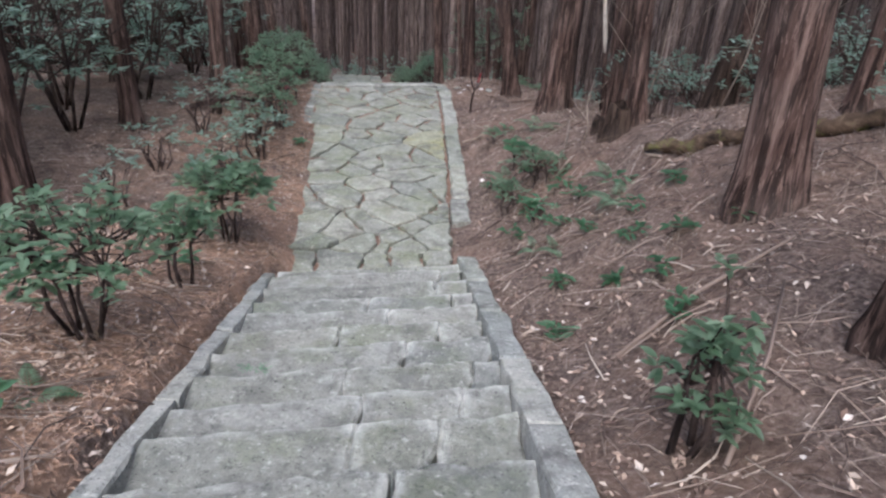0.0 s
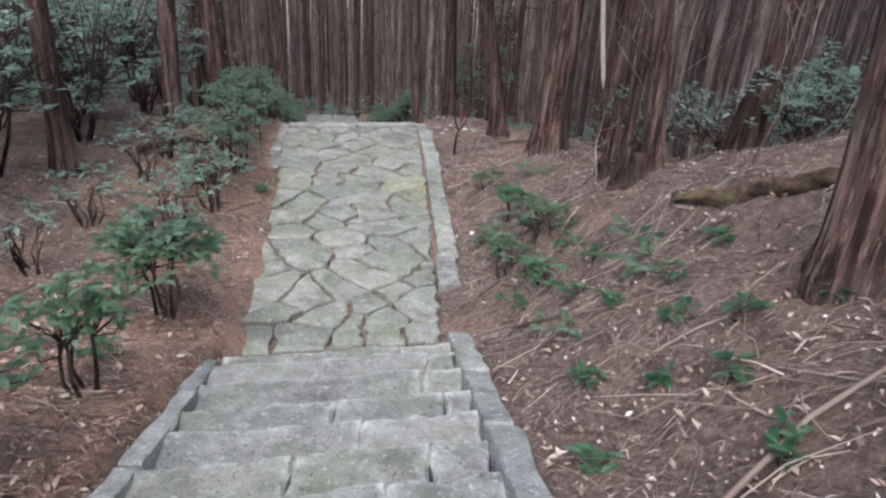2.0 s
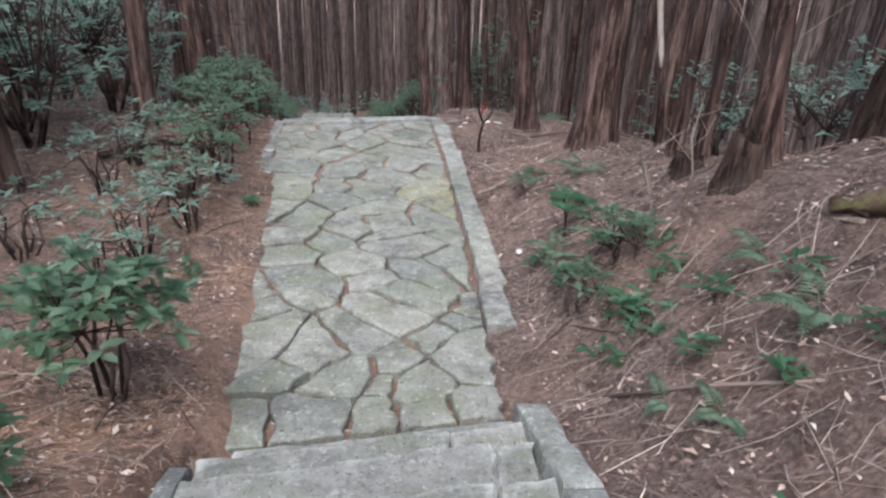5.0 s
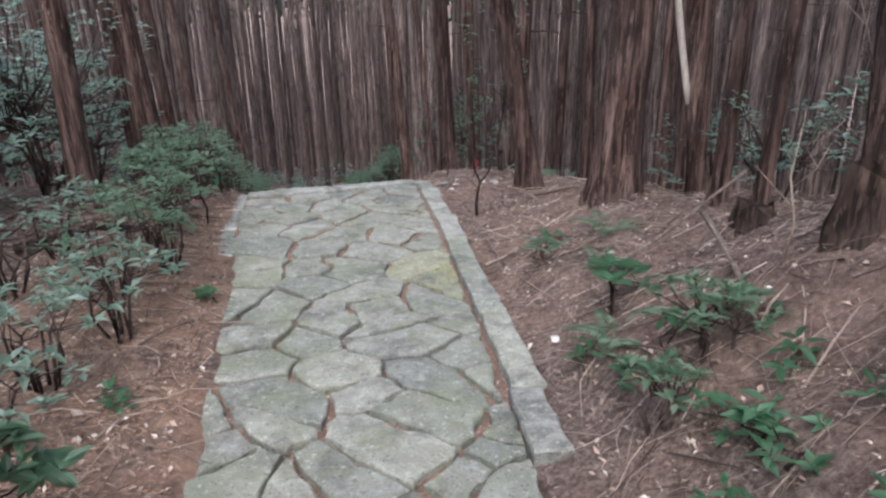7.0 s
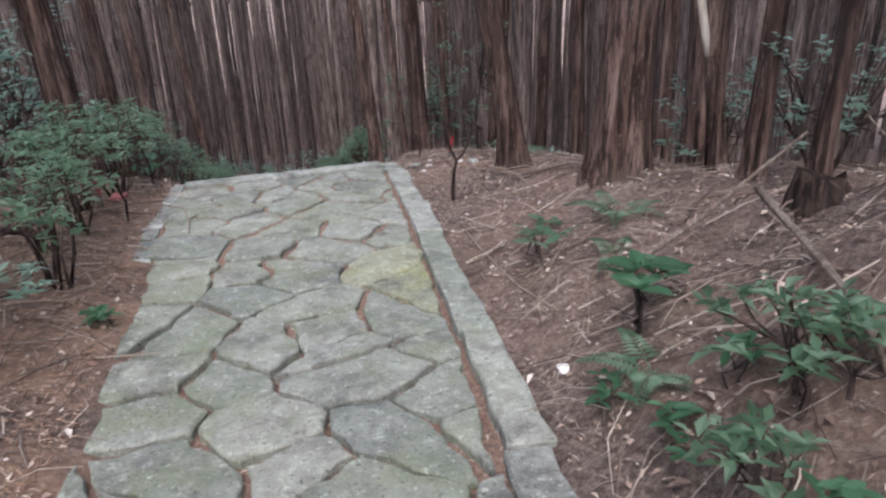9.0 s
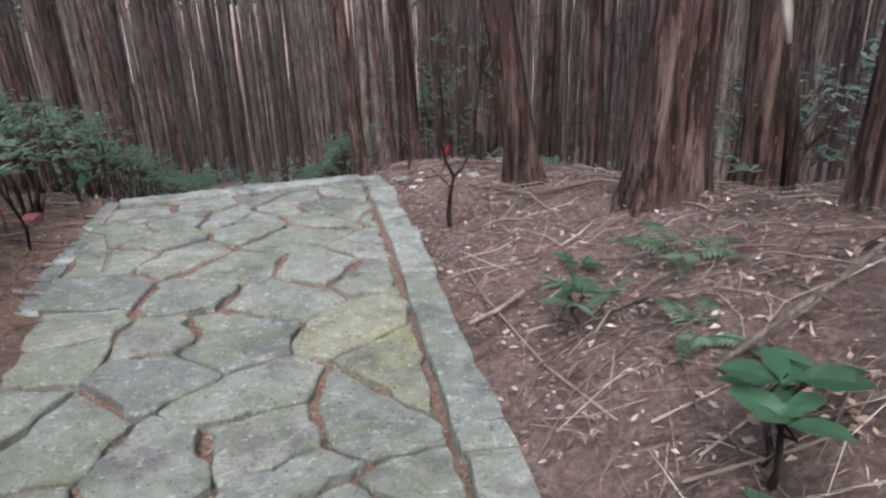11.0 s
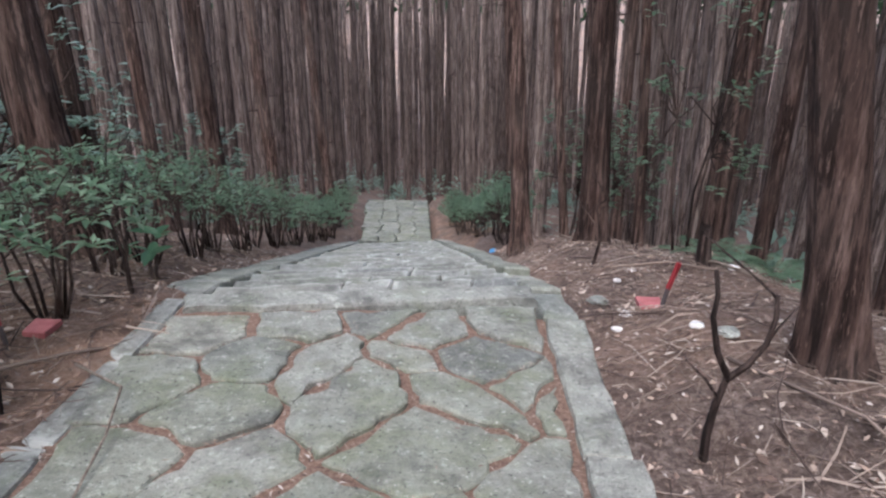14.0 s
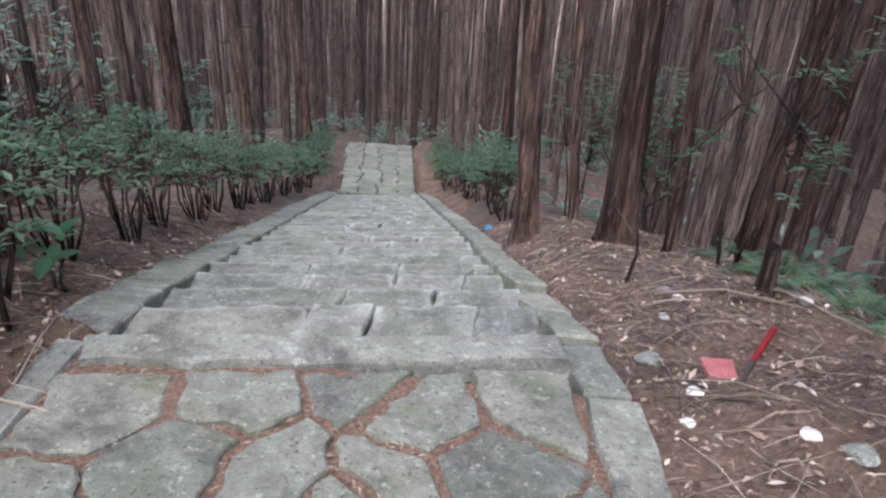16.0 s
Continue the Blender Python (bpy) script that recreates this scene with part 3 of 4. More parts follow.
for x, y, r, lx, ly, label in (
        (1.29, 10.0, 0.235, 0.035, 0.0, BIG), (0.78, 11.4, 0.155, -0.17, 0.0, SLIM), (2.36, 10.8, 0.20, -0.07, 0.0, SLIM), (2.85, 7.8, 0.10, 0.03, 0.0, SLIM), (1.86, 8.5, 0.068, 0.04, 0.0, SLIM),
        (1.91, 9.23, 0.09, 0.02, 0.0, SLIM), (-0.5, 15.6, 0.125, -0.09, 0.0, SLIM), (0.09, 14.65, 0.15, -0.035, 0.0, SLIM), (1.2, 14.9, 0.16, 0.04, 0.0, BIG),
        (-0.02, 16.4, 0.065, -0.09, 0.0, SLIM), (0.5, 14.6, 0.06, -0.06, 0.0, SLIM), (-5.66, 19.7, 0.20, -0.04, 0.0, BIG), (-6.5, 24.8, 0.2, -0.06, 0.0, BIG), (-5.9, 27.5, 0.17, -0.08, 0.0, SLIM)):
    cedar(x, y, r, (lx, ly), label, rng)
for x, y, r, lx, ly, label in (
        (-8.5, 21.2, 0.19, -0.05, 0.0, BIG), (-4.6, 14.6, 0.13, -0.04, 0.0, SLIM), (-5.2, 10.6, 0.16, -0.03, 0.0, BIG), (-6.3, 13.4, 0.14, 0.02, 0.0, SLIM), (-5.3, 17.0, 0.12, -0.02, 0.0, SLIM),
        (3.4, 8.8, 0.13, 0.02, 0.0, SLIM), (2.6, 12.3, 0.12, 0.0, 0.0, SLIM), (1.9, 13.1, 0.10, -0.03, 0.0, SLIM), (2.2, 16.5, 0.13, 0.03, 0.0, SLIM), (3.0, 14.6, 0.12, 0.04, 0.0, SLIM), (-0.7, 21.0, 0.13, -0.03, 0.0, SLIM), (0.9, 18.6, 0.12, -0.02, 0.0, SLIM)):
    cedar(x, y, r, (lx, ly), label, rng)

# the plantation beyond: too many stems to count
rng = random.Random(15)
tv, tf, cv, cf, bv, bf = [], [], [], [], [], []
grid = {}
placed = 0
for _ in range(9000):
    x, y = rng.uniform(-42, 42), rng.uniform(-14, 88)
    middle = (left_edge(y) + right_edge(y)) / 2
    if abs(x - middle) < (3.2 if y < 25 else 2.2) and y < 34.6:
        continue
    if y < 17 and -6.6 < x < 4.2:
        continue
    if -15 < x < 0 and y < 15 and rng.random() < 0.6:
        continue
    if abs(x - middle) < 6 and y < 30 and rng.random() < 0.25:
        continue
    if y < 9 and x > 0 and rng.random() < 0.4:
        continue
    cell = (int(x // 1.9), int(y // 1.9))
    if cell in grid:
        continue
    grid[cell] = 1
    placed += 1
    z = ground_z(x, y)
    r = rng.uniform(0.075, 0.155)
    lx, ly = rng.gauss(0, 0.022), rng.gauss(0, 0.022)
    h = rng.uniform(17, 21)
    near_stand = 12 < y < 30 and -11 < x - middle < 9
    if near_stand:
        keep = (tv, tf, bv, bf, cv, cf)
        tv, tf, bv, bf, cv, cf = [], [], [], [], [], []
    tube(tv, tf, [(x + lx * k, y + ly * k, z + k) for k in (-0.3, 0.25, 1.0, 4.0, 9.0, h)], [r * 1.7, r * 1.2, r * 1.05, r * 0.95, r * 0.8, r * 0.3], 8)
    for _ in range(2):
        k, a = rng.uniform(3, 11), rng.uniform(0, 6.28)
        p = Vector((x + lx * k, y + ly * k, z + k))
        d = Vector((math.cos(a), math.sin(a), rng.uniform(-0.35, 0.35))) * rng.uniform(0.4, 1.1)
        tube(bv, bf, [p, p + d], [0.014, 0.005], 3, False)
    crown_geometry(cv, cf, (x + lx * h, y + ly * h, z), h, 13.5, rng, 9, 0.95, 0.08 if x < -2 and y < 26 else 1.0)
    if near_stand:
        tree = thing("cedar_tree", "slender plantation cedar with straight brown trunk", "tree", "cedar trees", at=(x, y, z))
        here = Vector((x, y, z))
        stem = part("trunk", [Vector(q) - here for q in tv], tf, HAZY_STAND_BARK, tree, smooth=True)
        for k in range(2):
            part("dead_branch", [q - here for q in bv[6 * k:6 * k + 6]], bf[:3], TWIG, stem)
        part("crown", [q - here for q in cv], cf, NEEDLE, tree)
        tv, tf, bv, bf, cv, cf = keep
tagged(part("far_trunks", tv, tf, HAZY_FAR_BARK, smooth=True), "dense stand of slender brown plantation trunks down the slope", "trees", kind="stuff")
tagged(part("far_branches", bv, bf, TWIG), "thin dead twigs on the lower trunks of the plantation", "branches", kind="stuff")
tagged(part("far_crowns", cv, cf, NEEDLE), "dark green cedar crowns high above the path", "trees", kind="stuff")


# ---- shrubs ----
def shrub(name, label, x, y, height, spread, stems, tips, leaf_size, rng, material, low=0.55, whorl=(9, 14), group="", lean=(0.0, 0.0), twig=0.011, layered=False, broad=0.0):
    """Several crooked stems that fork, with whorls of leaves at the twigs' ends."""
    z = ground_z(x, y)
    bush = thing(name, label, "shrub", group, at=(x, y, z - 0.02))
    lv, lf = [], []
    per = max(1, tips // stems)
    for s in range(stems):
        a = 2 * math.pi * (s + rng.random() * 0.8) / stems
        v, f = [], []
        root = Vector((0.05 * math.cos(a), 0.05 * math.sin(a), -0.02))
        fork = Vector((math.cos(a) * spread * 0.15 + lean[0] * 0.4, math.sin(a) * spread * 0.15 + lean[1] * 0.4, height * low * rng.uniform(0.6, 0.95)))
        bend = root.lerp(fork, 0.5) + Vector((rng.uniform(-0.06, 0.06), rng.uniform(-0.06, 0.06), 0))
        tube(v, f, [root, bend, fork], [twig * 1.25, twig, twig * 0.8], 5)
        for _ in range(per):
            b = a + rng.gauss(0, 0.9)
            reach = spread * 0.5 * math.sqrt(rng.random())
            dome = 1 - 0.34 * (reach / (spread * 0.5)) ** 2
            tip = Vector((math.cos(b) * reach + lean[0], math.sin(b) * reach + lean[1], height * dome * rng.uniform(0.72, 1.05)))
            if layered:
                tip.z = height * rng.uniform(0.26, 1.0)
            knee = fork.lerp(tip, 0.5) + Vector((rng.uniform(-0.05, 0.05), rng.uniform(-0.05, 0.05), rng.uniform(-0.05, 0.03)))
            tube(v, f, [fork, knee, tip], [twig * 0.55, twig * 0.4, twig * 0.2], 4, False)
            for q in range(rng.randint(*whorl)):
                c = q * 2.4 + rng.random()
                way = Vector((math.cos(c), math.sin(c), rng.uniform(-0.15, 0.65)))
                back = rng.random() * 0.35
                at = tip.lerp(knee, back) + Vector((rng.uniform(-0.02, 0.02), rng.uniform(-0.02, 0.02), rng.uniform(-0.02, 0.02)))
                size = leaf_size * rng.uniform(0.6, 1.25)
                face = Vector((rng.uniform(-0.3, 0.3), rng.uniform(-0.3, 0.3), 1))
                if broad:
                    broad_leaf(lv, lf, at, way, face, size, size * broad, rng.uniform(0.1, 0.4))
                else:
                    leaf(lv, lf, at, way, face, size, size * 0.42, rng.uniform(0.0, 0.35))
        part("stem", v, f, TWIG, bush, smooth=True)
    part("foliage", lv, lf, material, bush)
    return bush


rng = random.Random(31)
EVER = "evergreen shrub with glossy green leaf whorls on bare dark stems"
shrub("evergreen_shrub", EVER, -1.86, 3.05, 0.85, 0.95, 6, 84, 0.07, rng, LEAF, broad=0.45, group="shrubs by the steps", whorl=(6, 10), low=0.72)
shrub("evergreen_shrub", "spindly evergreen shrub with thin bare stems and few leaves", -1.84, 4.15, 0.7, 0.55, 4, 30, 0.07, rng, LEAF, broad=0.45, group="shrubs by the steps")
shrub("evergreen_shrub", EVER, -1.98, 5.5, 0.84, 0.85, 5, 66, 0.095, rng, LEAF, broad=0.45, group="shrubs by the steps", whorl=(6, 10), low=0.74)
for x, y, h, s, tips, dark in ((-2.4, 6.6, 0.5, 0.7, 36, 1), (-2.5, 7.2, 0.6, 0.8, 40, 1), (-2.38, 7.9, 0.7, 0.9, 60, 1), (-2.6, 8.5, 0.75, 0.9, 54, 0), (-2.45, 9.1, 0.8, 0.95, 72, 0), (-2.75, 9.7, 0.85, 0.9, 66, 0),
                               (-2.8, 10.3, 0.9, 1.0, 84, 0), (-3.0, 10.9, 0.9, 0.95, 72, 0), (-2.95, 11.6, 0.95, 1.05, 90, 0), (-3.2, 7.0, 0.55, 0.9, 34, 1), (-3.2, 8.3, 0.6, 1.0, 40, 1), (-3.3, 9.2, 0.65, 1.0, 44, 1), (-3.1, 5.9, 0.5, 0.8, 28, 1)):
    shrub("evergreen_shrub", EVER, x, y, h, s, 8, round(0.55 * tips), 0.085, rng, SKYLIT_LEAF if dark else LEAF, low=0.78, group="hedge by the landing", whorl=(6, 10), twig=0.009)
HEDGE = "dense row-planted evergreen bush with trimmed top and bare stems"
for k in range(21):
    y = 12.4 + 0.86 * k
    x = left_edge(y) - 0.66 - 0.08 * (k % 2)
    shrub("hedge_shrub", HEDGE, x, y, rng.uniform(0.88, 1.08), 1.05, 11, 66 if k < 7 else 56, 0.07 if k < 7 else 0.085, rng, LEAF, low=0.74, whorl=(6, 9), twig=0.008, group="hedge by the lower steps")
for k in range(14):
    y = 17.3 + 0.9 * k
    x = right_edge(y) + 0.62 + rng.uniform(0, 0.2)
    shrub("hedge_shrub", HEDGE, x, y, rng.uniform(0.75, 1.05), 0.9, 6, 54, 0.085, rng, LEAF, low=0.5, whorl=(6, 9), twig=0.008, group="hedge by the lower steps")
shrub("evergreen_shrub", "low plant with long broad drooping green leaves beside the kerb", left_edge(12.7) - 0.5, 12.7, 0.4, 0.4, 2, 5, 0.16, rng, BRIGHT_LEAF, whorl=(4, 6), broad=0.38)
shrub("evergreen_shrub", "small bright evergreen shrub leaning on a dark stem in litter", 0.82, 2.2, 0.76, 0.44, 3, 26, 0.062, rng, LEAF, broad=0.42, low=0.6, layered=True, twig=0.014, group="shrubs by the steps")
shrub("evergreen_shrub", EVER, 0.48, 6.5, 0.40, 0.40, 3, 12, 0.08, rng, LEAF, whorl=(5, 8))
shrub("evergreen_shrub", "broad-leaved green seedlings spreading low over the litter", 0.74, 6.05, 0.16, 0.5, 4, 10, 0.10, rng, BRIGHT_LEAF, low=0.4, whorl=(4, 7))
shrub("evergreen_shrub", "low leafy green shrub with dark bent stems on the bank", 0.76, 6.75, 0.40, 0.70, 4, 24, 0.085, rng, LEAF, low=0.45, whorl=(6, 10))
shrub("evergreen_shrub", "small leafy sapling with long drooping glossy leaves", 0.36, 8.75, 0.32, 0.36, 2, 6, 0.11, rng, LEAF, whorl=(4, 6), broad=0.38)
shrub("evergreen_shrub", "young sapling with broad bright green leaves", 0.60, 7.72, 0.40, 0.40, 2, 6, 0.13, rng, BRIGHT_LEAF, whorl=(4, 6), broad=0.55)
for x, y, h in ((2.35, 9.2, 1.0), (2.7, 8.2, 0.8), (3.0, 7.3, 0.75), (3.4, 6.4, 0.7), (3.6, 7.6, 1.0), (2.5, 10.9, 0.9), (3.1, 4.6, 0.6), (4.0, 6.0, 0.9), (4.1, 8.6, 1.1)):
    shrub("evergreen_shrub", "dark evergreen undergrowth shrub among the cedar trunks", x, y, h, 1.2, 5, 50, 0.085, rng, SKYLIT_LEAF, low=0.45, layered=True, whorl=(6, 9), group="undergrowth")
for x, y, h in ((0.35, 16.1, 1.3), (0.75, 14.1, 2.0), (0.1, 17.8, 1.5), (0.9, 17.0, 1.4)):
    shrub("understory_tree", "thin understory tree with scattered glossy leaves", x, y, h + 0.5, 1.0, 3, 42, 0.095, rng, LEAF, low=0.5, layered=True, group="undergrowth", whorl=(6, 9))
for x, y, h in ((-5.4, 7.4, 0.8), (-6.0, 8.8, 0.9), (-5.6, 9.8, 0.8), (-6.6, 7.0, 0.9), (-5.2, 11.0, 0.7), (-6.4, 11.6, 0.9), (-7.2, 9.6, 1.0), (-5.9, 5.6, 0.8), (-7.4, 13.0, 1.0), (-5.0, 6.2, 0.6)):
    shrub("evergreen_shrub", "low evergreen undergrowth in the shade of taller trees", x, y, h, 1.5, 4, 48, 0.11, rng, SKYLIT_LEAF, low=0.45, layered=True, whorl=(6, 9), group="undergrowth")
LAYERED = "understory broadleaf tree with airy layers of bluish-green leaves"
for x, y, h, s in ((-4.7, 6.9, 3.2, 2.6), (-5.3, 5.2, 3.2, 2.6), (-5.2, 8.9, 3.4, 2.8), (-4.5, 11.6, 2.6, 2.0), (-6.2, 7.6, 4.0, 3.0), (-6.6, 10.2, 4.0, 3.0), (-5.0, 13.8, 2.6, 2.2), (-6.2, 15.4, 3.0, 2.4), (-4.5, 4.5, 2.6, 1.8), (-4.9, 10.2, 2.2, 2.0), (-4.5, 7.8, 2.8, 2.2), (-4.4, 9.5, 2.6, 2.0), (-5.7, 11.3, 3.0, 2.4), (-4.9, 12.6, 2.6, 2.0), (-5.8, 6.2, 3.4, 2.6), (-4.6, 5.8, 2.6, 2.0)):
    shrub("understory_tree", LAYERED, x, y, 0.88 * h, s, 4, 58, 0.125, rng, SKYLIT_LEAF, low=0.45, layered=True, group="understory trees", whorl=(8, 13), twig=0.02)
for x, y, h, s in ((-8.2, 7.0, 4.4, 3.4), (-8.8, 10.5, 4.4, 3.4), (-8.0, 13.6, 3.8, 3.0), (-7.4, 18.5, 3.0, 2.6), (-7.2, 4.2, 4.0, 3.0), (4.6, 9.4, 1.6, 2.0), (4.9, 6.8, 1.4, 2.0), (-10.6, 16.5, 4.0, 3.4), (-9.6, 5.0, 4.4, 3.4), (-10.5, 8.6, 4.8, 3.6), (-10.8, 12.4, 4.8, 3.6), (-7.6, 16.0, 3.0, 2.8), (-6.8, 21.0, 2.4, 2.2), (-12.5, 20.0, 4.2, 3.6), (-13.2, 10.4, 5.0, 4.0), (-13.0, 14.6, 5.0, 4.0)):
    shrub("understory_tree", LAYERED, x, y, 0.9 * h, s, 4, 70, 0.18, rng, SKYLIT_LEAF, low=0.35, layered=True, group="understory trees", whorl=(8, 12), twig=0.024)


for x, y, h in ((0.95, 5.0, 0.12), (1.15, 4.6, 0.10), (0.7, 4.3, 0.10), (1.35, 5.7, 0.14), (0.85, 5.5, 0.14), (1.6, 5.2, 0.12), (0.6, 9.5, 0.10), (-1.75, 2.1, 0.16), (-1.6, 1.7, 0.14), (-2.0, 4.6, 0.10), (-2.05, 8.6, 0.14), (-2.1, 7.1, 0.1), (0.55, 3.6, 0.1), (1.1, 3.2, 0.14), (0.45, 6.9, 0.2), (0.62, 6.3, 0.22), (0.5, 5.9, 0.18), (0.9, 6.4, 0.2), (1.05, 5.9, 0.16), (0.7, 7.0, 0.2), (0.35, 7.3, 0.16), (1.3, 5.0, 0.12), (1.75, 4.2, 0.12), (1.4, 4.3, 0.12), (0.95, 4.1, 0.1), (1.2, 3.8, 0.1)):
    shrub("seedling", "small green broad-leaved seedling in the litter", x, y, h, 0.22, 2, 4, 0.085, rng, BRIGHT_LEAF, low=0.4, whorl=(4, 6), group="seedlings", broad=0.4, twig=0.004)


def fern(x, y, size, fronds, rng):
    plant = thing("fern", "green fern with arching pinnate fronds on the litter", "fern", "ferns", at=(x, y, ground_z(x, y)))
    for k in range(fronds):
        a = 2 * math.pi * (k + rng.random() * 0.7) / fronds
        out = Vector((math.cos(a), math.sin(a), 0))
        v, f = [], []
        spine = [out * size * t + Vector((0, 0, size * (0.75 * t - 0.62 * t * t))) for t in (0, 0.25, 0.5, 0.75, 1.0)]
        tube(v, f, spine, [0.004, 0.003, 0.003, 0.002, 0.001], 3, False)
        side = Vector((-out.y, out.x, 0))
        for j in range(3, 15):
            t = j / 15
            i = min(3, int(t * 4))
            p = spine[i].lerp(spine[i + 1], t * 4 - i)
            for hand in (1, -1):
                leaf(v, f, p, side * hand + out * 0.35, Vector((0, 0, 1)), size * 0.34 * (1.08 - t), size * 0.085, 0.1)
        part("frond", v, f, LEAF, plant)


for x, y, s, k in ((0.99, 9.14, 0.34, 5), (0.74, 8.38, 0.26, 4), (0.51, 7.3, 0.30, 5), (1.25, 5.35, 0.34, 5), (1.3, 6.0, 0.3, 4), (0.62, 5.25, 0.2, 4), (1.0, 13.9, 0.4, 6), (1.35, 13.5, 0.42, 6), (1.0, 14.6, 0.4, 5), (1.55, 14.2, 0.4, 6), (-1.75, 2.4, 0.22, 4), (0.75, 5.0, 0.2, 4)):
    fern(x, y, s, k, rng)


rng = random.Random(52)
v, f = [], []
for _ in range(420):
    y = rng.uniform(16, 62)
    x = (left_edge(y) + right_edge(y)) / 2 + rng.choice((-1, 1)) * (2.6 + 14 * rng.random() ** 1.6)
    if y > 35:
        x = rng.uniform(-20, 14)
    if y < 24 and -7 < x < 2.2:
        continue
    base = Vector((x, y, ground_z(x, y)))
    size = rng.uniform(0.4, 1.1)
    for _ in range(38):
        a = rng.uniform(0, 6.28)
        way = Vector((math.cos(a), math.sin(a), rng.uniform(-0.1, 0.9)))
        leaf(v, f, base + way * size * rng.uniform(0.1, 0.7) + Vector((0, 0, size * 0.25)), way, Vector((0, 0, 1)), size * 0.3, size * 0.12, 0.2)
tagged(part("far_undergrowth", v, f, SKYLIT_LEAF), "low green undergrowth among the plantation trunks", "undergrowth", kind="stuff")


# ---- stumps, log, sapling, marker stakes ----
def stump(x, y, radius, height, label, rng, material=ROTTEN, lean=(0.0, 0.0)):
    ob = thing("stump", label, "stump", at=(x, y, ground_z(x, y)))
    v, f = trunk_mesh(radius, height, lean, rng, sides=16, rings=9, flare=0.35, top=0.85)
    for k in range(len(v) - 16, len(v)):
        v[k] = (v[k][0], v[k][1], v[k][2] + rng.uniform(-0.3, 0.12) * height)
    part("trunk", v, f, material, ob, smooth=True)
    return ob


stump(1.62, 8.08, 0.095, 0.25, "dark rotten cedar stump with a broken top", rng)
stump(1.50, 6.95, 0.10, 0.42, "splintered brown stump leaning by a cedar trunk", rng)
stump(2.6, 7.42, 0.125, 0.85, "tall dark broken cedar stump beside undergrowth", rng, lean=(0.08, 0.0))
stump(0.78, 13.5, 0.045, 0.42, "short weathered grey-brown post stump in litter", rng, TWIG, (-0.05, 0))

log = thing("fallen_log", "rotten fallen log with yellow-green moss lying in litter", "log", at=(1.57, 6.02, ground_z(1.57, 6.02) + 0.055))
v, f = [], []
tube(v, f, [(x, -1.05 * x, ground_z(1.57 + x, 6.02 - 1.05 * x) - ground_z(1.57, 6.02)) for x in [0.033 * k for k in range(36)]], [0.028 + 0.034 * min(1, k / 4) + 0.014 * noise.noise(Vector((k * 0.3, 2, 0))) for k in range(36)], 20)
v = [p + 0.03 * Vector((0.4 * noise.noise(p * 11), noise.noise(p * 6), noise.noise(p * 7))) + 0.022 * Vector((0, noise.noise(p * 23), noise.noise(p * 27))) for p in v]
part("trunk", v, f, MOSSY, log, smooth=True)
for k in range(7):
    v, f = [], []
    a, reach = 0.9 * k, rng.uniform(0.06, 0.16)
    root = Vector((0.10, -0.11 + 0.05 * math.cos(a), 0.05 * math.sin(a)))
    tube(v, f, [root, root + Vector((-reach, 0.6 * reach + 0.02 * math.cos(a), 0.02 * math.sin(a)))], [0.022, 0.004], 5)
    part("splinter", v, f, ROTTEN if k % 2 else PALE_WOOD, log)


def sapling(x, y, height, label, rng, branches, lean=(0.0, 0.0), material=TWIG, thick=0.016):
    ob = thing("bare_sapling", label, "sapling", at=(x, y, ground_z(x, y) - 0.02))
    top = Vector((lean[0], lean[1], height))
    points = [Vector((0, 0, 0)), top * 0.3 + Vector((0.03, 0, 0)), top * 0.6 + Vector((-0.02, 0.01, 0)), top]
    v, f = [], []
    tube(v, f, points, [thick, thick * 0.85, thick * 0.65, thick * 0.2], 6)
    part("stem", v, f, material, ob, smooth=True)
    for k in range(branches):
        t = 0.42 + 0.5 * k / max(1, branches)
        a = rng.uniform(0, 6.28)
        p = Vector((lean[0] * t, lean[1] * t, height * t))
        d = Vector((math.cos(a) * 0.8, math.sin(a) * 0.8, rng.uniform(0.5, 1.1))) * height * rng.uniform(0.22, 0.4)
        v, f = [], []
        tube(v, f, [p, p + d * 0.5 + Vector((0.02, 0, -0.02)), p + d], [thick * 0.5, thick * 0.35, 0.002], 5)
        limb = part("branch", v, f, material, ob, smooth=True)
        v, f = [], []
        fork = p + d * 0.55 + Vector((0.02, 0, -0.02))
        tube(v, f, [fork, fork + Vector((d.y, -d.x, d.z)) * 0.35], [thick * 0.3, 0.0015], 4)
        part("twig", v, f, material, limb)
    return ob


forked = thing("bare_sapling", "bare dark forked sapling in needle litter", "sapling", at=(0.14, 10.82, ground_z(0.14, 10.82) - 0.02))
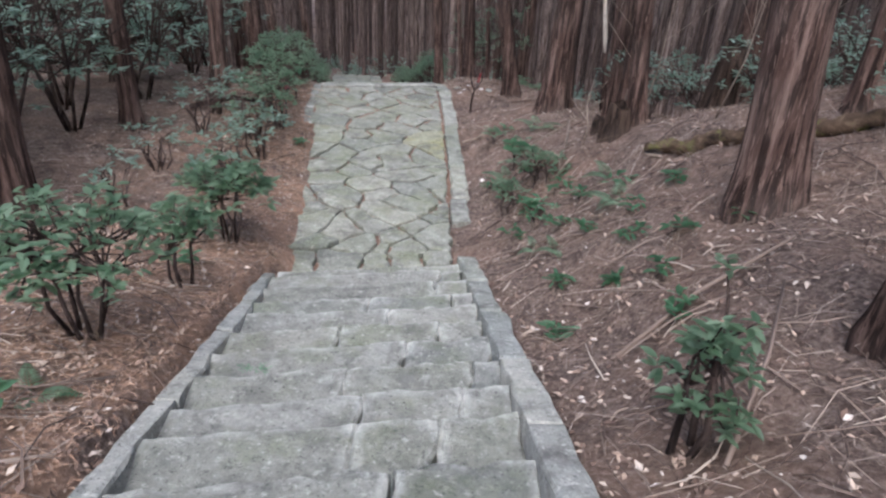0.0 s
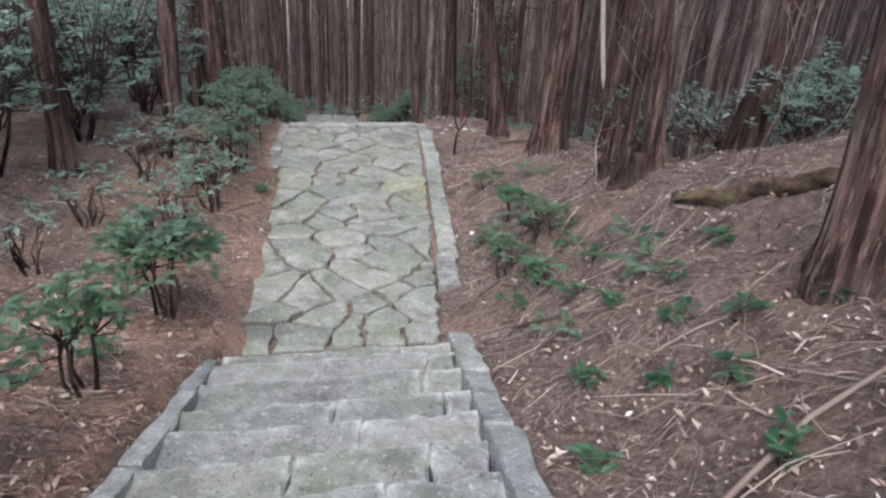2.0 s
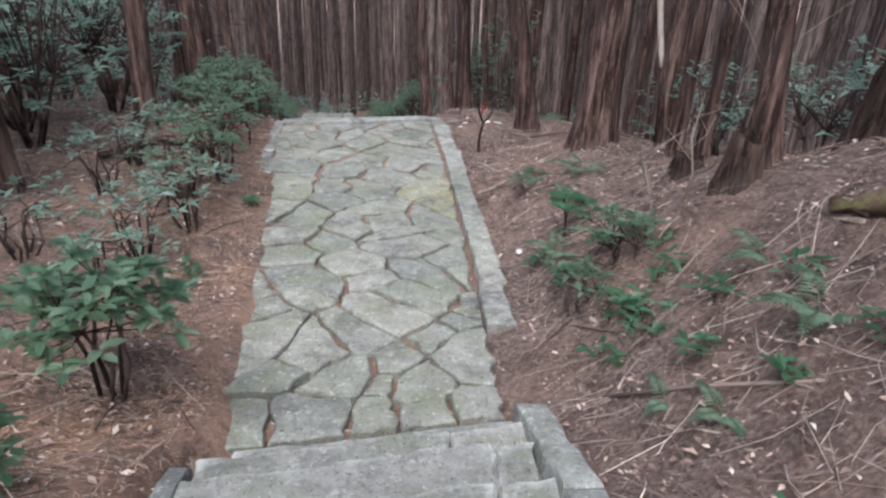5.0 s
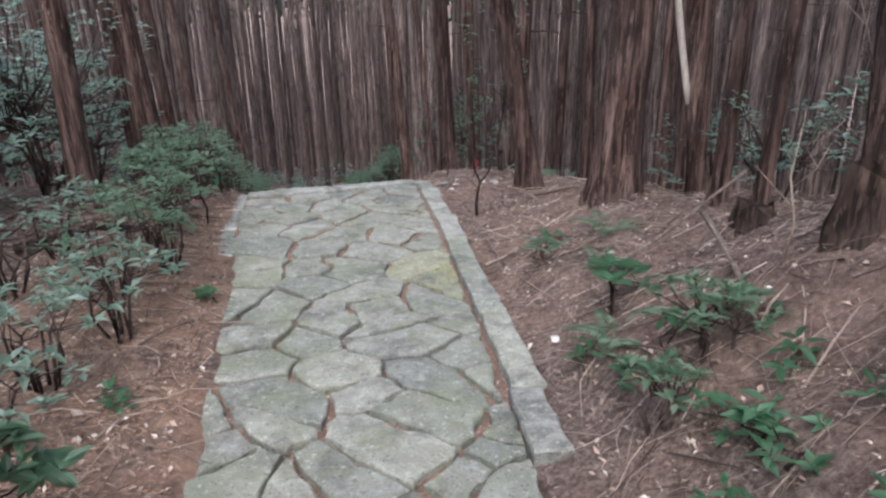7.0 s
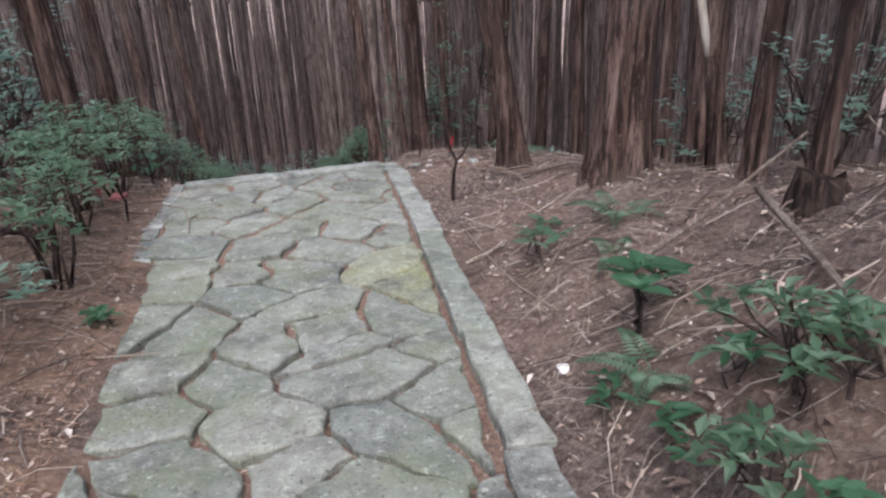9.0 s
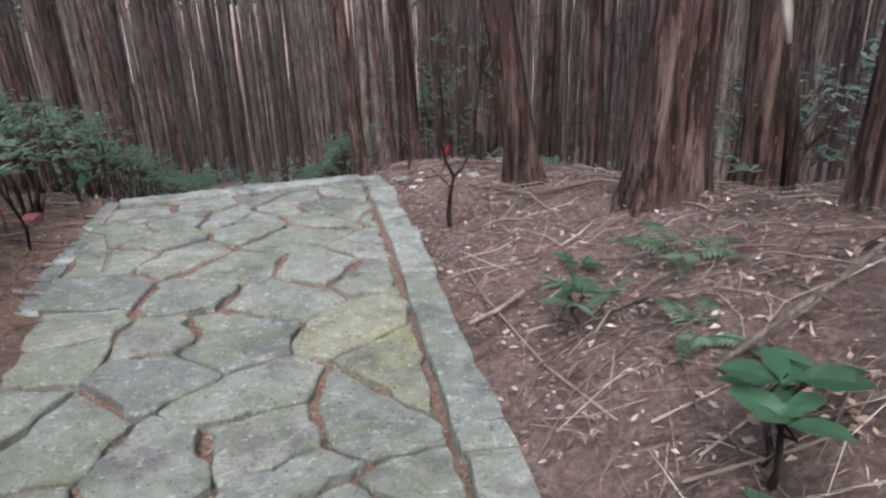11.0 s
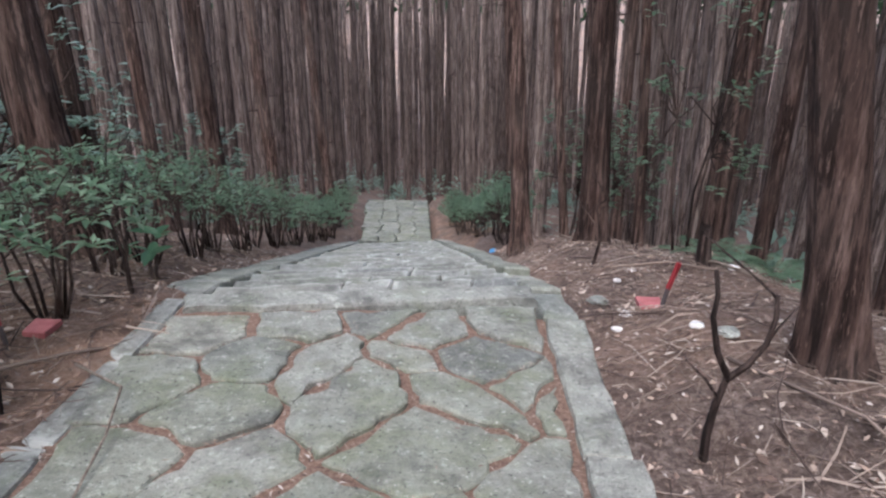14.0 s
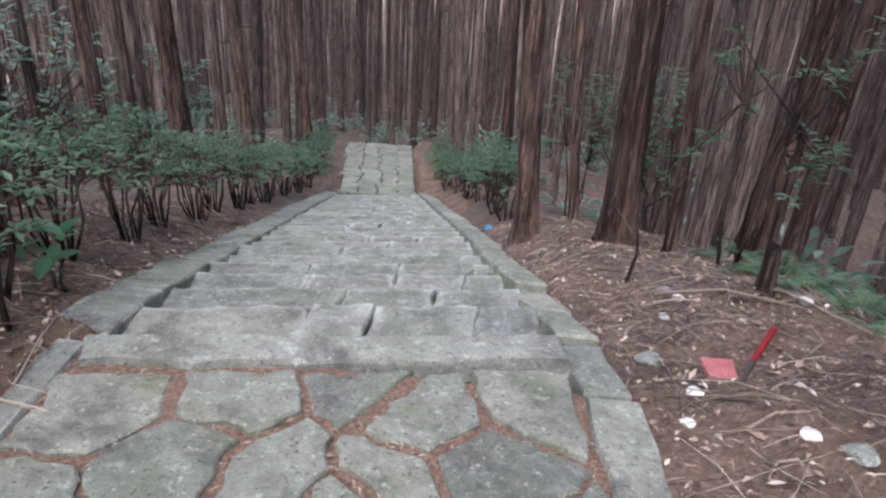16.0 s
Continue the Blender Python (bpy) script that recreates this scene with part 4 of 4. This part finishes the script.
for name, points, thick in (("stem", [(-0.01, 0, -0.02), (-0.015, 0, 0.14), (0.0, 0, 0.27), (0.025, 0, 0.39)], 0.019), ("branch", [(0.025, 0, 0.38), (-0.02, 0.01, 0.47), (-0.05, 0.02, 0.60), (-0.045, 0.02, 0.68), (-0.06, 0.03, 0.77)], 0.013),
                            ("branch", [(0.02, 0, 0.37), (0.08, -0.01, 0.44), (0.125, -0.02, 0.53), (0.14, -0.02, 0.63), (0.13, -0.02, 0.71)], 0.013), ("twig", [(0.13, -0.02, 0.70), (0.05, 0.0, 0.77), (-0.03, 0.01, 0.83), (-0.13, 0.02, 0.91)], 0.005),
                            ("twig", [(0.0, 0, 0.30), (-0.05, -0.01, 0.37), (-0.13, -0.02, 0.45)], 0.006), ("twig", [(0.12, -0.02, 0.52), (0.15, -0.03, 0.60), (0.2, -0.03, 0.68)], 0.005)):
    v, f = [], []
    tube(v, f, points, [thick * (1 - 0.5 * k / len(points)) for k in range(len(points))], 7)
    part(name, v, f, TWIG, forked, smooth=True)
sapling(0.0, 13.6, 0.75, "thin bare crooked sapling beside the kerb", rng, 4, (0.04, 0.05), thick=0.013)
sapling(-2.6, 10.75, 0.6, "thin dark bare stem at the landing's edge", rng, 3, (-0.06, 0.05), thick=0.012)
sapling(-2.75, 12.0, 0.8, "thin dark bare stem at the landing's edge", rng, 3, (-0.1, 0.0), thick=0.014)
for x, y, h, lx, ly in ((1.55, 7.2, 1.9, 0.15, 0.0), (1.85, 7.5, 2.2, 0.3, 0.1), (2.2, 6.3, 1.8, 0.35, 0.0), (1.2, 7.0, 0.75, 0.05, 0.1), (2.6, 7.4, 2.3, 0.4, 0.0), (2.9, 6.6, 2.0, 0.5, 0.0)):
    sapling(x, y, h, "pale thin leafless stem rising from the bank", rng, 4, (lx, ly), PALE_WOOD, 0.007)
snag = thing("dead_snag", "leaning dead stem, bark peeled to pale wood higher up", "dead tree", at=(1.95, 9.9, ground_z(1.95, 9.9)))
v, f = [], []
tube(v, f, [(0.02, 0.0, -0.05), (0, 0.02, 0.4), (-0.05, 0.08, 0.85)], [0.045, 0.04, 0.036], 9)
part("stem", v, f, BARK, snag, smooth=True)
v, f = [], []
tube(v, f, [(-0.05, 0.08, 0.80), (-0.07, 0.12, 1.0), (-0.13, 0.25, 1.5), (-0.2, 0.45, 2.3), (-0.3, 0.7, 3.4)], [0.010, 0.030, 0.032, 0.028, 0.016], 9)
part("peeled_top", v, f, PEELED, snag, "bare bleached wood", smooth=True)


def stake(x, y, height, tilt, plate):
    z = ground_z(x, y)
    ob = thing("marker_stake", "red-topped boundary stake beside a faded red plate on the ground", "stake", "marker stakes", at=(x, y, z))
    foot, knee, tip = Vector((0, 0, -0.05)), Vector((tilt * 0.4, 0, height * 0.42)), Vector((tilt, 0, height))
    v, f = [], []
    tube(v, f, [foot, knee], [0.013, 0.013], 4)
    part("shaft", v, f, METAL, ob)
    v, f = [], []
    tube(v, f, [knee, tip], [0.014, 0.014], 4)
    part("cap", v, f, RED, ob, "bright red painted cap")
    px, py = x + plate[0], y + plate[1]
    pz = ground_z(px, py)
    flat = thing("marker_plate", "faded pinkish-red plastic plate lying on the litter", "plate", at=(px, py, pz))
    rough_slab("plate", [(-0.06, -0.06), (0.06, -0.07), (0.07, 0.06), (-0.07, 0.06)], lambda a, b: 0.045 + 0.25 * b * 0.3, 0.03, PINK, flat, bevel=0.004, jag=0.003)


stake(0.22, 12.2, 0.27, 0.07, (-0.03, 0.16))
stake(-2.98, 11.3, 0.30, -0.04, (0.10, 0.12))


# ---- loose sticks, stones and scraps ----
def stick(points, radius, label, material=STICK):
    base = Vector((points[0][0], points[0][1], ground_z(points[0][0], points[0][1])))
    v, f = [], []
    line = [Vector((x, y, ground_z(x, y) + h)) - base for x, y, h in points]
    tube(v, f, line, [radius * (1 - 0.45 * k / len(line)) for k in range(len(line))], 6)
    ob = new("fallen_branch", mesh_from("fallen_branch", v, f, material, True))
    ob.location = base
    return tagged(ob, label, "branch", "fallen branches")


stick([(0.02, 9.17, 0.03), (0.16, 9.2, 0.04), (0.30, 9.26, 0.05)], 0.014, "short pale barkless stick beside the kerb", PALE_WOOD)
stick([(0.08, 10.05, 0.03), (0.14, 9.4, 0.03), (0.24, 8.6, 0.03), (0.36, 8.15, 0.02)], 0.010, "long thin curved brown stick in the litter")
stick([(0.68, 8.15, 0.04), (1.1, 8.22, 0.14), (1.38, 8.25, 0.24), (1.62, 8.27, 0.34)], 0.013, "long straight pale fallen branch propped on a stump", PALE_WOOD)
stick([(1.18, 7.9, 0.34), (1.17, 7.72, 0.24), (1.12, 7.45, 0.12), (1.07, 7.2, 0.09), (0.99, 6.9, 0.07), (0.95, 6.68, 0.03)], 0.019, "long crooked pale branch over the bank", PALE_WOOD)
stick([(0.95, 6.68, 0.04), (1.02, 6.74, 0.09), (1.1, 6.76, 0.12)], 0.008, "short pale side branch in the litter", PALE_WOOD)
stick([(0.45, 5.6, 0.02), (0.7, 5.2, 0.05), (1.05, 4.9, 0.02)], 0.012, "grey fallen branch across the litter")
stick([(0.75, 3.0, 0.03), (1.2, 3.3, 0.06), (1.7, 3.5, 0.05)], 0.014, "grey fallen branch across the litter")
stick([(0.9, 2.0, 0.04), (1.2, 2.5, 0.05), (1.5, 3.1, 0.02)], 0.010, "grey fallen branch across the litter")
stick([(-2.35, 9.98, 0.03), (-2.24, 10.0, 0.06), (-2.14, 10.05, 0.04)], 0.013, "short pale barkless stick beside the kerb", PALE_WOOD)
stick([(-2.5, 11.1, 0.05), (-2.2, 10.95, 0.14), (-2.06, 10.6, 0.14), (-2.0, 10.3, 0.10)], 0.007, "thin arching grey twig over the flagstones", PALE_WOOD)
stick([(-2.95, 10.7, 0.05), (-2.6, 11.2, 0.04), (-2.4, 11.6, 0.03)], 0.010, "grey fallen branch across the litter")
stick([(0.75, 10.9, 0.03), (1.1, 10.6, 0.05), (1.4, 9.7, 0.03)], 0.013, "grey fallen branch across the litter")
stick([(0.35, 11.4, 0.03), (0.7, 10.9, 0.04), (0.8, 10.3, 0.02)], 0.009, "grey fallen branch across the litter")
stick([(0.1, 13.3, 0.03), (0.5, 13.35, 0.04), (0.9, 13.2, 0.03)], 0.012, "grey fallen branch across the litter")
stick([(0.55, 13.8, 0.04), (0.85, 13.4, 0.05), (1.1, 12.9, 0.02)], 0.014, "pale fallen branch across the litter", PALE_WOOD)
stick([(-1.5, 2.6, 0.03), (-1.75, 2.4, 0.06), (-2.1, 2.35, 0.03)], 0.007, "thin dry twig on the orange needles")
stick([(-3.7, 9.3, 0.05), (-3.2, 9.6, 0.2), (-2.9, 9.8, 0.12)], 0.04, "short dead log lying by a cedar trunk", TWIG)
stick([(1.0, 10.9, 0.03), (1.5, 10.95, 0.04), (2.1, 10.6, 0.03)], 0.010, "grey fallen branch across the litter")


def scrap(name, x, y, size, label, category, material, rng, flat=0.45):
    bm = bmesh.new()
    bmesh.ops.create_icosphere(bm, subdivisions=2, radius=size)
    for p in bm.verts:
        p.co *= 1 + 0.45 * noise.noise(p.co * (2.2 / size) * 0.5 + Vector((x, y, 0)))
        p.co.z *= flat
    ob = new(name, bpy.data.meshes.new(name))
    bm.to_mesh(ob.data)
    bm.free()
    ob.data.materials.append(material)
    ob.matrix_world = pose(x, y, ground_z(x, y) + size * flat * 0.5, 0, 0, rng.uniform(0, 360))
    return tagged(ob, label, category)


PALE_STONE = "pale whitish stone lying on the forest litter"
for x, y, s in ((-0.09, 12.42, 0.06), (0.02, 12.1, 0.035), (0.2, 13.45, 0.05), (0.24, 13.3, 0.04), (0.42, 11.65, 0.055), (0.3, 11.75, 0.035), (-0.05, 11.9, 0.03), (0.95, 13.35, 0.04), (0.1, 13.0, 0.03)):
    scrap("stone", x, y, s, PALE_STONE, "stone", WHITE if s < 0.05 else KERB, rng)
scrap("paper_scrap", 0.26, 7.65, 0.035, "crumpled white paper scrap on brown litter", "litter", WHITE, rng)
scrap("plastic_scrap", -0.86, 17.0, 0.06, "small blue plastic scrap beside the lower steps", "litter", BLUE, rng)
tuft = thing("grass_tuft", "small green grass tuft growing from a step joint", "grass", at=(-1.0, 2.95, upper(3.06) + 0.01))
v, f = [], []
for k in range(40):
    a = rng.uniform(0, 6.28)
    leaf(v, f, Vector((rng.uniform(-0.07, 0.07), rng.uniform(-0.02, 0.03), 0)), Vector((math.cos(a), math.sin(a), 1.2)), Vector((0, 0, 1)), rng.uniform(0.02, 0.05), 0.006, 0.4)
part("blades", v, f, BRIGHT_LEAF, tuft)


# ---- uncountable litter ----
def scatter(name, label, count, kind_of, material, rng, xs, ys, keep):
    v, f = [], []
    done = tries = 0
    while done < count and tries < count * 6:
        tries += 1
        x, y = rng.uniform(*xs), rng.uniform(*ys)
        if left_edge(y) - 0.06 < x < right_edge(y) + 0.2 or not keep(x, y, rng):
            continue
        done += 1
        z = ground_z(x, y)
        a = rng.uniform(0, 6.28)
        d = Vector((math.cos(a), math.sin(a), 0))
        if kind_of == "twig":
            length = rng.uniform(0.06, 0.62) ** 1.3
            e = Vector((x, y, z)) + d * length
            e.z = ground_z(e.x, e.y) + rng.uniform(0.0, 0.07)
            m = Vector((x, y, z + 0.012)).lerp(e, 0.5) + Vector((rng.uniform(-0.16, 0.16) * length, rng.uniform(-0.16, 0.16) * length, 0.012))
            r = rng.uniform(0.0012, 0.003) if rng.random() < 0.8 else rng.uniform(0.003, 0.0065)
            tube(v, f, [Vector((x, y, z + 0.008)), m, e], [r, r * 0.85, r * 0.5], 3, False)
        elif kind_of == "needle":
            length = rng.uniform(0.03, 0.07)
            p = Vector((x, y, z + rng.uniform(0.004, 0.015)))
            leaf(v, f, p, d + Vector((0, 0, rng.uniform(-0.1, 0.25))), Vector((0, 0, 1)), length, length * 0.07, 0.2)
        else:
            size = rng.uniform(0.016, 0.045) if rng.random() < 0.85 else rng.uniform(0.045, 0.065)
            p = Vector((x, y, z + rng.uniform(0.004, 0.02)))
            leaf(v, f, p, d + Vector((0, 0, rng.uniform(-0.2, 0.5))), Vector((rng.uniform(-0.5, 0.5), rng.uniform(-0.5, 0.5), 1)), size, size * 0.5, rng.uniform(-0.2, 0.4))
    tagged(part(name, v, f, material), label, "litter", kind="stuff")


rng = random.Random(77)
near = lambda x, y, r: r.random() < 1.25 - 0.22 * max(x - right_edge(y), left_edge(y) - x)
scatter("twig_litter", "thin dry twigs strewn over the forest floor", 12000, "twig", STICK, rng, (-4.6, 4.0), (0.3, 16.5), near)
scatter("leaf_litter", "curled dry brown leaves strewn over the forest floor", 24000, "leaf", LITTER, rng, (-4.6, 4.0), (0.3, 17.0), near)
scatter("needle_litter", "orange-brown cedar needles strewn beside the steps", 24000, "needle", ORANGE, rng, (-3.6, -1.0), (0.3, 12.5), lambda x, y, r: r.random() < 1.2 - 0.6 * (left_edge(y) - x) and r.random() < 1.3 - 0.09 * y)
scatter("needle_litter", "brown cedar needles strewn beside the paving", 12000, "needle", LITTER, rng, (-1.5, 2.5), (0.3, 15.0), near)

v, f = [], []
for _ in range(9000):
    y = rng.uniform(5.5, 12.0)
    x = rng.uniform(left_edge(y) - 0.05, right_edge(y) + 0.02)
    a = rng.uniform(0, 6.28)
    sunk = float(np.interp(y, (5, 8.5, 10.5), (0.036, 0.024, 0.002))) - rng.uniform(0.0, 0.012)
    leaf(v, f, Vector((x, y, landing_z(y) - sunk)), Vector((math.cos(a), math.sin(a), rng.uniform(-0.1, 0.15))), Vector((0, 0, 1)), rng.uniform(0.02, 0.05), rng.uniform(0.003, 0.009), 0.2)
tagged(part("joint_needles", v, f, LITTER), "dry brown needles and bits lying in the paving joints", "litter", kind="stuff")
